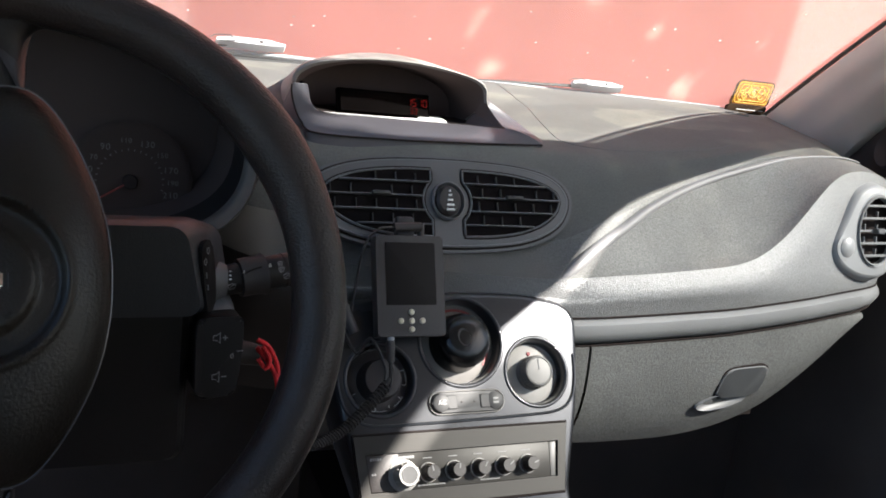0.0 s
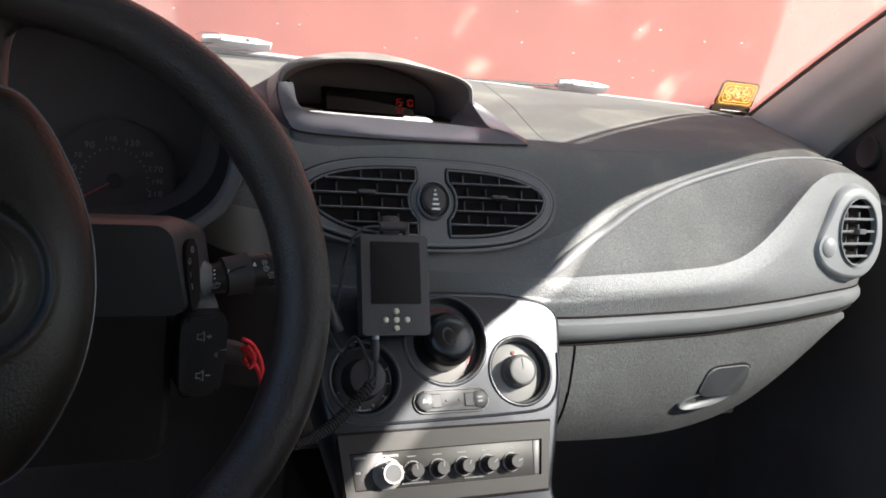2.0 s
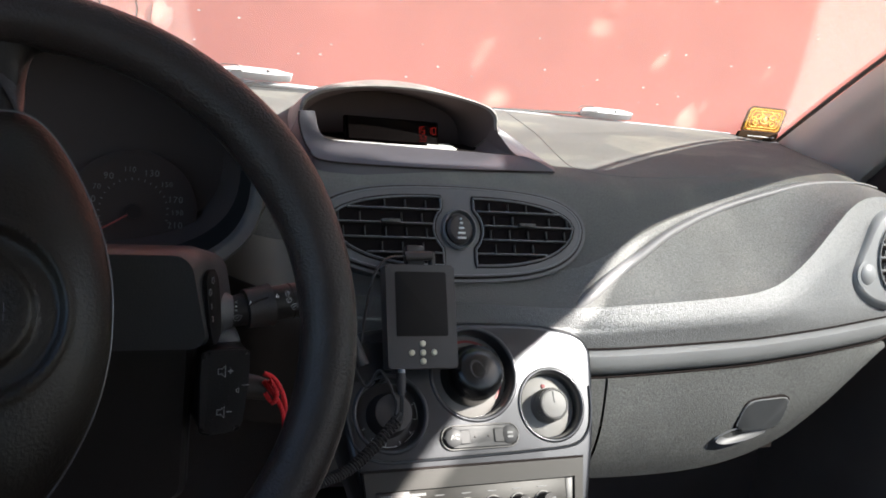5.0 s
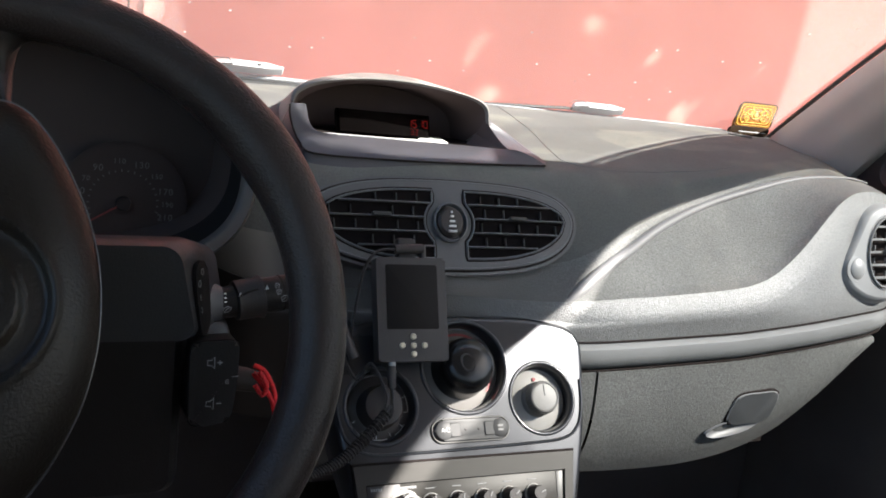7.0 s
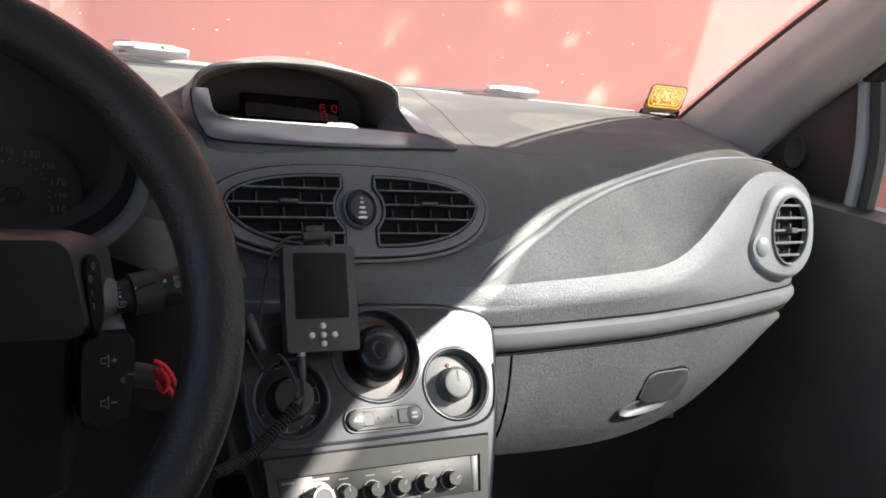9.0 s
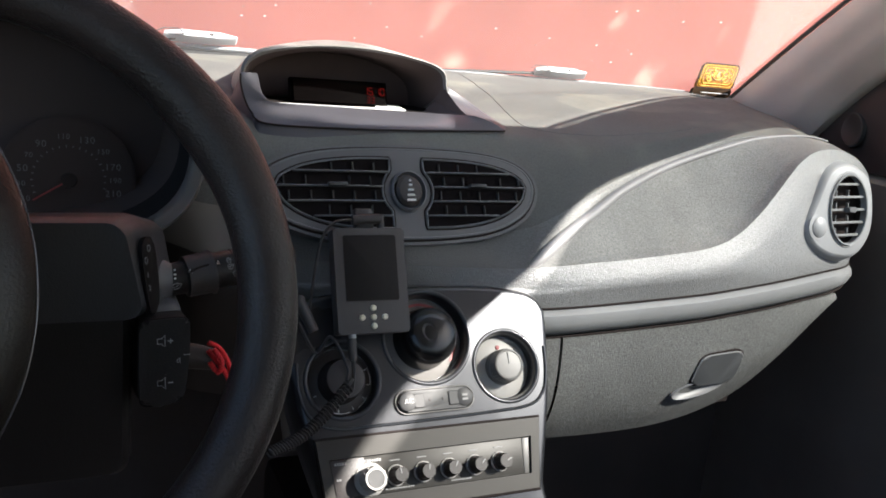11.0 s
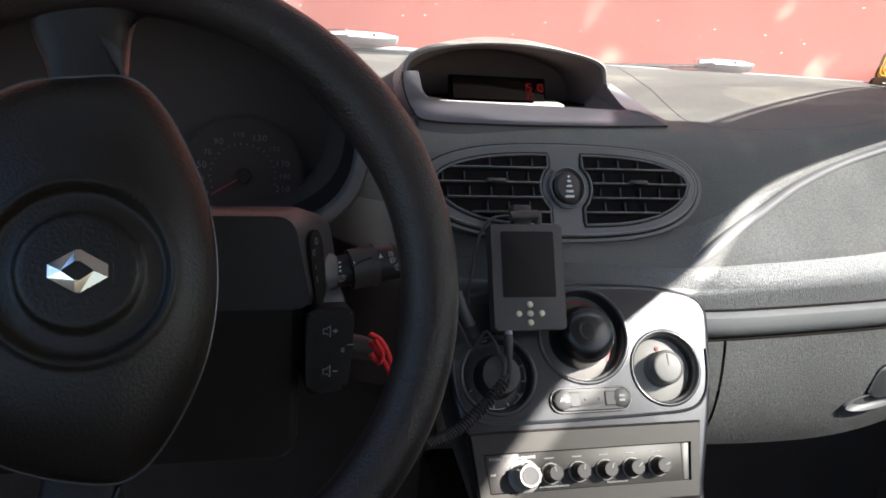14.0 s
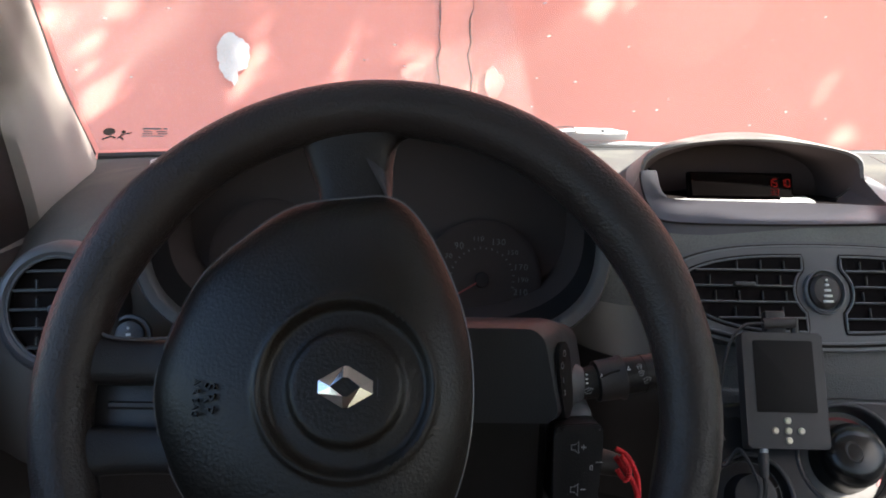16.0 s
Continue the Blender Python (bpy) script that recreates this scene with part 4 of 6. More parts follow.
# ---- centre display under its visor ----
pod = thing("display_pod", (-0.02, 0.93, 1.0), "hooded dashboard display pod with red digits", "display")


def visor_row(lip, y, grow, rise, foot):
    """One section of the visor: the lip's arch widened about its middle, raised, and run down to foot at both ends."""
    arch = smooth_line([(x, y, z) for x, z in lip], 44)
    mid = 0.02
    row = [Vector((mid + (p.x - mid) * grow, y, foot + (p.z - 1.032) * (rise + 1.032 - foot) / 0.030 if foot < 1.03 else p.z + rise - 0.030)) for p in arch]
    ends = [Vector((row[0].x - 0.0012, y, foot - 0.004)), Vector((row[-1].x + 0.0012, y, foot - 0.004))]
    return [ends[0]] + row + [ends[1]]


LIP_IN = [(-0.127, 1.0325), (-0.125, 1.038), (-0.121, 1.043), (-0.107, 1.0505), (-0.077, 1.057), (-0.043, 1.0598), (-0.006, 1.0592), (0.028, 1.0555), (0.055, 1.0495), (0.0665, 1.0420), (0.0692, 1.0325)]
LIP_OUT = [(-0.131, 1.0320), (-0.130, 1.0405), (-0.124, 1.0485), (-0.110, 1.0552), (-0.078, 1.0603), (-0.045, 1.0630), (-0.008, 1.0630), (0.026, 1.0590), (0.055, 1.0530), (0.0685, 1.0455), (0.0720, 1.0320)]
lip_in, lip_out = visor_row(LIP_IN, 0.888, 1.0, 0.030, 1.0325), visor_row(LIP_OUT, 0.8845, 1.0, 0.030, 1.032)
lip_mid = [(a + b) / 2 + Vector((0, -0.0028, 0.0006)) for a, b in zip(lip_in, lip_out)]
shell_rows = [visor_row(LIP_OUT, y, g, r, f) for y, g, r, f in ((0.892, 1.000, 0.0312, 1.0265), (0.906, 0.995, 0.0318, 1.018), (0.93, 0.975, 0.0308, 1.008), (0.96, 0.95, 0.026, 1.002), (1.01, 0.90, 0.014, 0.999), (1.07, 0.84, -0.001, 0.996), (1.12, 0.78, -0.014, 0.994))]
part("visor", loft([lip_in, lip_mid, lip_out] + shell_rows), VISOR, pod, "curved dusty visor")
lining = [visor_row(LIP_IN, y, g, r, f) for y, g, r, f in ((0.900, 0.985, 0.0285, 1.024), (0.930, 0.96, 0.026, 1.008), (0.968, 0.94, 0.022, 1.000))]
part("visor_lining", loft([lip_in] + lining + [[Vector((-0.03 + 0.1 * (p.x + 0.03), 0.970, 1.01)) for p in lining[-1]]]), LINING, pod)
# the scooped chin wraps round the left end and the foot of the opening
rim_in = smooth_line([(-0.1165, 0.885, 1.0325), (-0.1145, 0.885, 1.026), (-0.1125, 0.885, 1.0185), (-0.108, 0.885, 1.0115), (-0.096, 0.885, 1.0070), (-0.045, 0.886, 1.0063), (0.012, 0.885, 1.0055), (0.048, 0.882, 1.0055), (0.068, 0.867, 1.0068), (0.081, 0.850, 1.0085)], 60)
rim_out = smooth_line([(-0.1315, 0.880, 1.0325), (-0.1325, 0.872, 1.024), (-0.1315, 0.858, 1.013), (-0.1285, 0.842, 1.0040), (-0.1180, 0.829, 0.9965), (-0.045, 0.824, 0.9958), (0.030, 0.825, 0.9970), (0.1145, 0.834, 0.9985)], 60)
chin, floor_rows = [], []
for i, (a, b) in enumerate(zip(rim_in, rim_out)):
    k = i / 60
    flank = max(0.0, 1 - k / 0.50)
    skirt = b + Vector((-0.010 * flank, 0.010 * flank - 0.002 * (1 - flank), -0.034 * flank - 0.010 * (1 - flank)))
    swell = Vector((-0.0008 * flank, -0.0006, 0.0020 * (1 - flank) + 0.0006))
    chin.append(smooth_line([skirt, b + Vector((-0.0008 * flank, 0, -0.0016)), b, b.lerp(a, 0.35) + swell, b.lerp(a, 0.78) + swell, a, a + Vector((0.0008 * flank, 0.0030, -0.0012))], 26))
    floor_rows.append([a + Vector((0.0008 * flank, 0.0028, -0.0010)), a + Vector((0.004 * flank, 0.03, -0.0022)), a + Vector((0.006 * flank, 0.085, -0.0035))])
part("chin", loft(chin), CHIN, pod, "smooth grey scooped lower lip")
part("chin_gap", tube([p + Vector((-0.0010 if p.z > 1.0 else 0.0, -0.0016, -0.0008)) for p in rim_out], 0.0009, 6), CAVITY, pod)
part("pod_floor", loft(floor_rows), CAVITY, pod)
# white strip in the shape of the sunlit part of the pod floor
lit_floor = []
for i in range(25):
    s = i / 24
    depth = 0.0035 + 0.0125 * s ** 1.6 + 0.026 * soft_step((s - 0.80) / 0.03)
    x = -0.098 + 0.130 * s
    lit_floor.append([Vector((x, 0.8885, 1.0052 + 0.0008 * (1 - s))), Vector((x + 0.001 * s, 0.892, 1.0060 + 0.0006 * (1 - s))), Vector((x + 0.30 * (depth - 0.016) * s, 0.8885 + depth, 1.0058)), Vector((x + 0.30 * (depth - 0.016) * s, 0.8895 + depth, 1.0020))])
part("lit_floor", loft(lit_floor), WHITE, pod, "white strip painted as sunlight on the pod floor")
# the open end beside the visor's hook
brow = smooth_line([(0.0705, 0.887, 1.0330), (0.0905, 0.885, 1.0225), (0.1110, 0.875, 1.0092), (0.1190, 0.848, 1.0008), (0.1152, 0.834, 0.9990)], 16)
jamb = smooth_line([(0.0690, 0.8885, 1.0325), (0.0765, 0.881, 1.0215), (0.0785, 0.864, 1.0135), (0.0810, 0.850, 1.0085)], 16)
side, cheek, flank_rows = [], [], []
for i, (top, inner) in enumerate(zip(brow, jamb)):
    k = i / 16
    low = Vector((0.058, 0.905, 1.0035)).lerp(jamb[-1] + Vector((-0.004, 0.004, -0.0012)), k)
    side.append([low, low.lerp(inner, 0.5) + Vector((0.004 * (1 - k), 0.006 * (1 - k), -0.002 * (1 - k))), inner])
    flank_rows.append(smooth_line([inner, inner.lerp(top, 0.5) + Vector((-0.0004, -0.0006, -0.0006)), top], 8))
    cheek.append([top, top + Vector((0.0035, 0.0055, -0.0003)), top + Vector((0.010, 0.016, -0.25 * (top.z - 0.985))), Vector((top.x + 0.020, top.y + 0.040, 0.985))])
part("chin_flank", loft(flank_rows), CHIN, pod)
part("cheek", loft(cheek), CHIN, pod)
part("side_lining", loft(side), LINING, pod, "dark lining of the visor's end")
DF = face_frame(0.9170, 1.0170, 24, -0.027)
screen = part("screen", box(-0.0476, 0.0476, -0.0118, 0.0118, -0.004, 0.0, 0.001, 1, DF), DISPLAY, pod, "dark red-tinted screen")
part("screen_mount", box(-0.0500, 0.0500, -0.0128, 0.0135, -0.008, -0.003, 0.001, 1, DF), MOUNT, pod)
part("clock_digits", segment_digits("15 10", 0.0037, 0.0072, 0.0053, at(DF, 0.0262, 0.0022, 0.0006)), DIGIT, screen, "glowing red digits")
part("temperature_digits", segment_digits("33", 0.0030, 0.0058, 0.0043, at(DF, 0.0285, -0.0066, 0.0006)), DIM_DIGIT, screen, "dim red digits")
part("degree_mark", tube([DF @ Vector((0.0345 + 0.0008 * math.cos(a), -0.0045 + 0.0008 * math.sin(a), 0.0006)) for a in np.linspace(0, 2 * math.pi, 10, endpoint=False)], 0.00025, 4, closed=True), DIM_DIGIT, screen)

# ---- centre console ----
CF = face_frame(0.708, 0.825, 33)
console = thing("centre_console", (0, 0.70, 0.55), "gunmetal centre console with three round climate dials", "console")


def console_outline(grow=0.0):
    right = [(0.0, 0.0605), (0.058, 0.0585), (0.092, 0.0535), (0.110, 0.047), (0.1185, 0.036), (0.1195, 0.020), (0.1120, -0.035), (0.1025, -0.075), (0.0920, -0.115), (0.080, -0.17)]
    pts = [(u + grow, v + grow * 0.5) for u, v in right] + [(-u - 0.004 - grow, v + grow * 0.5) for u, v in right[::-1][:-1]]
    return pts


outl = [(p.x, p.y) for p in smooth_line([(*p, 0) for p in console_outline()], 110)]


def inward(line, d):
    """The closed line moved in by d."""
    n = len(line)
    out = []
    cu, cv = sum(p[0] for p in line) / n, sum(p[1] for p in line) / n
    for i, p in enumerate(line):
        a, b = line[i - 1], line[(i + 1) % n]
        t = Vector((b[0] - a[0], b[1] - a[1])).normalized()
        q = Vector((-t.y, t.x))
        if q.dot(Vector((cu - p[0], cv - p[1]))) < 0:
            q = -q
        out.append((p[0] + q.x * d, p[1] + q.y * d))
    return out


WELLS = ((0.0, 0.0145, 0.0380), (0.0712, -0.0150, 0.0295), (-0.0775, -0.0160, 0.0292))


def pierced_plate(line, holes):
    """A plate with rounded edges and round wells cut through its face."""
    bm = bmesh.new()
    rings = [[bm.verts.new((u, v, w)) for u, v in inward(line, d)] for d, w in ((0.0, -0.030), (0.0, -0.006), (0.0006, -0.0034), (0.002, -0.0014), (0.004, -0.0003), (0.006, 0.0))]
    n = len(line)
    for a, b in zip(rings, rings[1:]):
        for i in range(n):
            j = (i + 1) % n
            bm.faces.new((a[i], a[j], b[j], b[i]))
    edges = [bm.edges.get((rings[-1][i], rings[-1][(i + 1) % n])) for i in range(n)]
    for u, v, r in holes:
        vs = [bm.verts.new((u + r * math.cos(2 * math.pi * i / 56), v + r * math.sin(2 * math.pi * i / 56), 0.0)) for i in range(56)]
        edges += [bm.edges.new((vs[i], vs[(i + 1) % 56])) for i in range(56)]
    bmesh.ops.triangle_fill(bm, use_beauty=True, use_dissolve=False, edges=edges, normal=(0, 0, 1))
    bm.transform(CF)
    return bm


part("face_plate", pierced_plate(outl, [(u, v, r + 0.001) for u, v, r in WELLS]), GUN, console, "gunmetal painted face plate")
part("body", loft([[CF @ Vector((u, v, w)) for u, v in inward(outl, 0.003)] for w in (-0.024, -0.055)], closed=True, caps=True), VENT, console)
part("lower_body", join(box(-0.098, 0.088, 0.62, 0.86, 0.236, 0.66, 0.01)), BLACK, console)


def dial(u, v, r, depth, knob, knob_h, disc_mat, knob_mat, label):
    """A round well with a raised lip, a flat disc at its foot and a turned knob."""
    m = at(CF, u, v)
    d = part("dial", lathe([(r + 0.0040, -0.0008), (r + 0.0032, 0.0006), (r + 0.0020, 0.0012), (r + 0.0008, 0.0010), (r - 0.0002, 0.0), (r - 0.0008, -0.002), (r - 0.0018, -depth), (r - 0.0035, -depth - 0.0006)], m, 64), GUN, console, label)
    part("dial_face", lathe([(r - 0.0016, -depth - 0.001), (r - 0.0034, -depth + 0.0004), (0.0, -depth + 0.0006)], m, 56), disc_mat, d)
    k = part("knob", lathe([(a, -depth + b) for a, b in knob], m, 56), knob_mat, d)
    return d, k, m


d1, k1, m1 = dial(*WELLS[0], 0.013, ((0.0262, 0.0004), (0.0260, 0.004), (0.0250, 0.0075), (0.0246, 0.014), (0.0240, 0.020), (0.0224, 0.0255), (0.0185, 0.0292), (0.012, 0.0308), (0.0, 0.0314)), 0.031, DARK_DISC, GLOSS, "large centre temperature dial with glossy black knob")
part("pointer", lathe([(1.0, 0.0), (0.9, 0.0006), (0.5, -0.0004), (0.0, -0.0010)], at(m1, -0.0045, 0.0005, 0.0178, 20) @ Matrix.Diagonal((0.0065, 0.0085, 1, 1)), 28), BLACK, k1)
for i in range(9):
    a = radians(-25 + 14 * i)
    part("grip_dot", lathe([(0.0006, 0.0), (0.0004, 0.0005), (0, 0.0006)], at(m1, 0.0216 * math.cos(a), 0.0216 * math.sin(a), 0.0128), 8), STRIP, k1)
part("red_scale", loft([[m1 @ Vector((q * math.cos(radians(a)), q * math.sin(radians(a)), -0.0119)) for a in range(35, 126, 4)] for q in (0.0295, 0.0318)]), RED_PRINT, d1)
part("red_scale", loft([[m1 @ Vector((q * math.cos(radians(a)), q * math.sin(radians(a)), -0.0119)) for a in range(-40, 21, 4)] for q in (0.0300, 0.0318)]), RED_PRINT, d1)
d2, k2, m2 = dial(*WELLS[1], 0.0105, ((0.0154, 0.0003), (0.0152, 0.0052), (0.0142, 0.0062), (0.0140, 0.0145), (0.0134, 0.0162), (0.0122, 0.0166), (0.0116, 0.0160), (0.006, 0.0164), (0.0, 0.0165)), 0.0145, SILVER, KNOB, "silver air-flow dial in a round well")
part("pointer", box(-0.0005, 0.0005, 0.001, 0.0108, 0.0056, 0.0064, 0.0002, 1, m2), VENT, k2)
for i in range(30):
    part("knob_rib", box(0.0138, 0.0146, -0.0004, 0.0004, -0.0040, 0.0040, 0, 1, m2 @ Matrix.Rotation(radians(12 * i), 4, "Z")), KNOB, k2)
part("red_dot", lathe([(0.0020, -0.0098), (0.0018, -0.0090), (0, -0.0088)], at(m2, -0.001, 0.0178), 16), RED_PRINT, d2)
d3, _, m3 = dial(*WELLS[2], 0.0100, ((0.0185, 0.0004), (0.0182, 0.003), (0.0170, 0.0045), (0.0166, 0.0165), (0.0155, 0.0183), (0.012, 0.0189), (0.0, 0.0191)), 0.0165, BLACK, BLACK, "black fan dial")
for i, a in enumerate((205, 232, 262, 292, 322, 350, 20)):
    part("dial_mark", box(0.0225, 0.0250, -0.0003, 0.0003, -0.0097, -0.0091, 0, 1, m3 @ Matrix.Rotation(radians(a), 4, "Z")), WHITE, d3)
for a0, a1 in ((245, 285), (300, 330), (350, 385)):
    part("dial_arc", loft([[m3 @ Vector((r * math.cos(radians(a)), r * math.sin(radians(a)), -0.0089)) for a in range(a0, a1, 3)] for r in (0.0255, 0.0260)]), WHITE, d3)
part("panel_bead", tube([CF @ Vector((p.x, p.y, 0.0002)) for p in smooth_line([(-0.1145, 0.0, 0), (-0.1145, -0.022, 0), (-0.108, -0.042, 0), (-0.090, -0.0535, 0), (-0.05, -0.0545, 0), (0.0, -0.0540, 0), (0.05, -0.0530, 0), (0.088, -0.0505, 0), (0.1035, -0.040, 0), (0.1095, -0.022, 0), (0.1115, 0.0, 0)], 60)], 0.0014, 8), GUN, console, "raised bead round the dials")
# button bar
BB = at(CF, -0.0005, -0.0385)
bar = part("button_bar", slab(rounded(-0.034, 0.034, -0.0085, 0.0085, 0.0082), -0.004, 0.004, BB, 0.002, 3), BARM, console, "button bar with two round buttons")
for s in (-1, 1):
    b = part("button", lathe([(0.0078, 0.003), (0.0076, 0.0046), (0.0068, 0.0052), (0.0, 0.0054)], at(BB, s * 0.0255, 0), 28), BARM, bar)
    part("button_plate", box(s * 0.0155 - 0.0045, s * 0.0155 + 0.0045, -0.0058, 0.0058, 0.004, 0.0052, 0.0006, 1, BB), BARM, bar)
    part("lamp_dot", lathe([(0.0011, 0.004), (0.0009, 0.0046), (0, 0.0047)], at(BB, s * 0.006, 0), 10), BLACK, bar)
# pale tube painted as the highlight on the bar's edge
part("bar_highlight", tube([BB @ Vector((u, v, 0.0012)) for u, v in rounded(-0.0352, 0.0352, -0.0097, 0.0097, 0.0094)], 0.0008, 6, closed=True), KNOB, bar, "thin painted highlight round the bar")
part("button_letters", words("AC", 0.0052, at(BB, -0.0250, 0, 0.0056), 0.0002, 1.2), PALE_PRINT, bar)
for i in range(2):
    part("button_symbol", box(0.0230, 0.0280, -0.0028 + 0.0035 * i, -0.0012 + 0.0035 * i, 0.0054, 0.0058, 0, 1, BB), GREY_PRINT, bar)

# ---- radio slot with an equaliser ----
radio = thing("equaliser", (0, 0.66, 0.72), "brushed metal car equaliser with six knobs in a dash slot", "car stereo")
RB = at(CF, -0.0055, -0.091)
outer = ((-0.100, 0.029), (0.099, 0.029), (0.0895, -0.029), (-0.0950, -0.029))
window = ((-0.091, 0.0140), (0.0885, 0.0140), (0.0840, -0.0165), (-0.0880, -0.0165))
for k in range(4):
    a, b, c, d = outer[k], outer[(k + 1) % 4], window[(k + 1) % 4], window[k]
    part("bezel", slab([a, b, c, d], -0.02, 0.0030, RB), BRUSHED, radio, "brushed metal surround")
part("slot_gap", tube([RB @ Vector((u * 1.012, v * 1.035, 0.0005)) for u, v in outer], 0.0013, 6, closed=True), CAVITY, radio)
part("front_plate", slab([(u * 0.998, v * 0.99) for u, v in window], -0.02, 0.0008, RB, 0.0006), BRUSHED, radio, "brushed metal control plate")
part("end_cap", slab([(-0.0900, 0.0135), (-0.062, 0.0135), (-0.062, -0.016), (-0.0872, -0.016)], 0.0, 0.0016, RB, 0.0005), BLACK, radio, "black end of the control plate")
# paler slab painted as a glint on the plate's right end
part("end_glint", slab([(0.0800, 0.0132), (0.0868, 0.0132), (0.0826, -0.0158), (0.0780, -0.0158)], 0.0, 0.0013, RB, 0.0003), KNOB, radio, "painted glint at the plate's end")
for i, (u, r, h) in enumerate(((-0.0590, 0.0098, 0.016), (-0.0365, 0.0062, 0.013), (-0.0133, 0.0062, 0.013), (0.0098, 0.0062, 0.013), (0.0330, 0.0062, 0.013), (0.0563, 0.0062, 0.013))):
    m = at(RB, u, -0.0045 + 0.0008 * (i > 0), 0.001)
    k = part("knob", lathe([(r * 1.25, 0.0), (r * 1.2, 0.002), (r, 0.003), (r * 0.96, h * 0.85), (r * 0.88, h), (0, h)], m, 32), SILVER if i == 0 else BLACK, radio, "bright silver volume knob" if i == 0 else "")
    if not i:
        part("knob_cap", lathe([(r * 0.74, h - 0.0008), (r * 0.70, h + 0.0005), (r * 0.3, h + 0.0004), (0, h + 0.0005)], m, 28), BARM, k, "dull grey cap")
    part("collar", lathe([(r * 1.35, 0.0), (r * 1.32, 0.0015), (r * 1.1, 0.0018)], m, 28), SILVER, radio)
    for a in range(0, 360, 30):
        part("rib", box(r * 0.92, r * 1.03, -0.0005, 0.0005, 0.004, h * 0.85, 0, 1, m @ Matrix.Rotation(radians(a), 4, "Z")), BLACK if i else SILVER, k)
    if i:
        part("pointer", box(-0.0005, 0.0005, 0.001, r * 0.85, h - 0.0002, h + 0.0004, 0, 1, m @ Matrix.Rotation(radians(-20 * i + 30), 4, "Z")), GREY_PRINT, k)
        part("print_bar", box(u - 0.004, u + 0.004, 0.0078, 0.0086, 0.0008, 0.0012, 0, 1, RB), GREY_PRINT, radio)
rnd = random.Random(9)
for u0, count, v, h in ((-0.0865, 5, 0.0100, 0.0011), (-0.0665, 9, 0.0100, 0.0011), (-0.047, 12, -0.0135, 0.0006), (-0.086, 2, -0.002, 0.0008), (0.010, 9, -0.0135, 0.0006)):
    for _ in range(count):
        w = rnd.uniform(0.0010, 0.0018)
        part("print_bar", box(u0, u0 + w, v - h, v + h, 0.0012, 0.0018, 0, 1, RB), GREY_PRINT, radio)
        u0 += w + 0.0007

# ---- instrument cluster ----
cluster = thing("instrument_cluster", (-0.362, 0.80, 0.95), "dark hooded instrument cluster with a round speedometer", "instrument cluster")


def oval(cx, cz, rx, rz, y, n=64, a0=0, a1=360, lean=0.0):
    out = []
    for a in np.linspace(a0, a1, n, endpoint=a1 - a0 < 360):
        c, q = math.cos(radians(a)), math.sin(radians(a))
        out.append(Vector((cx + rx * math.copysign(abs(c) ** (0.68 if q < 0 else 0.85), c), y + lean * q, cz + rz * math.copysign(abs(q) ** (0.68 if q < 0 else 1.0), q))))
    return out


CX, CZ = -0.362, 0.996
part("bezel", loft([oval(CX, CZ, 0.168, 0.080, 0.800, lean=0.02), oval(CX, CZ, 0.172, 0.084, 0.770, lean=0.02), oval(CX, CZ, 0.176, 0.088, 0.752, lean=0.02), oval(CX, CZ, 0.180, 0.091, 0.752, lean=0.02), oval(CX, CZ, 0.184, 0.092, 0.762, lean=0.02), oval(CX, CZ, 0.190, 0.092, 0.80, lean=0.02), oval(CX, CZ, 0.196, 0.090, 0.85, lean=0.02)], closed=True), BEZEL, cluster, "dark grey oval surround")
part("bezel_lip", loft([oval(CX, CZ, rx, rz, y, 56, -205, 25, 0.02) for rx, rz, y in ((0.1700, 0.0820, 0.760), (0.1712, 0.0832, 0.7530), (0.1730, 0.0850, 0.7512), (0.1790, 0.0905, 0.7500), (0.1815, 0.0925, 0.7530), (0.1822, 0.0930, 0.7600))]), BEZEL_LIP, cluster, "rounded grey lip of the surround")
part("hood", loft([oval(CX, CZ, 0.185, 0.092, 0.757, 40, 8, 172, 0.02), oval(CX, CZ, 0.190, 0.086, 0.82, 40, 5, 175, 0.02), oval(CX, CZ - 0.005, 0.194, 0.074, 0.90, 40, 3, 177), oval(CX, CZ - 0.012, 0.190, 0.054, 0.99, 40, 3, 177), oval(CX, CZ - 0.02, 0.16, 0.05, 1.07, 40, 3, 177)]), DASH, cluster, "dusty hood over the instruments")
part("tunnel", loft([oval(CX, CZ, 0.168, 0.080, 0.800, lean=0.02), oval(CX, CZ, 0.158, 0.074, 0.842, lean=0.02)], closed=True), CLUSTER, cluster)
part("panel", loft([oval(CX, CZ, 0.160, 0.076, 0.838, lean=0.02), oval(CX, CZ, 0.01, 0.01, 0.838)], closed=True), CLUSTER, cluster)
SF = face_frame(0.817, 0.946, 12, -0.275)
speedo = part("speedometer", lathe([(0.050, -0.006), (0.050, 0.0012), (0.0485, 0.002), (0.045, 0.002), (0.0, 0.002)], SF, 48), DIAL, cluster)
for s, deg in ((10, 205), (30, 185), (50, 165), (70, 146), (90, 125), (110, 96), (130, 67), (150, 42), (170, 18), (190, 0), (210, -18)):
    a = radians(deg)
    part("speed_number", words(str(s), 0.0074 if s in (50, 90, 130, 170, 210) else 0.0058, at(SF, 0.034 * math.cos(a), 0.034 * math.sin(a), 0.0024), 0.0002, 1.15), DIM_PRINT, speedo)
for i in range(21):
    a = 201 - i * 10.75
    part("speed_tick", box(0.0255, 0.0270 if i % 2 else 0.0275, -0.0004, 0.0004, 0.002, 0.0026, 0, 1, SF @ Matrix.Rotation(radians(a), 4, "Z")), DIM_PRINT, speedo)
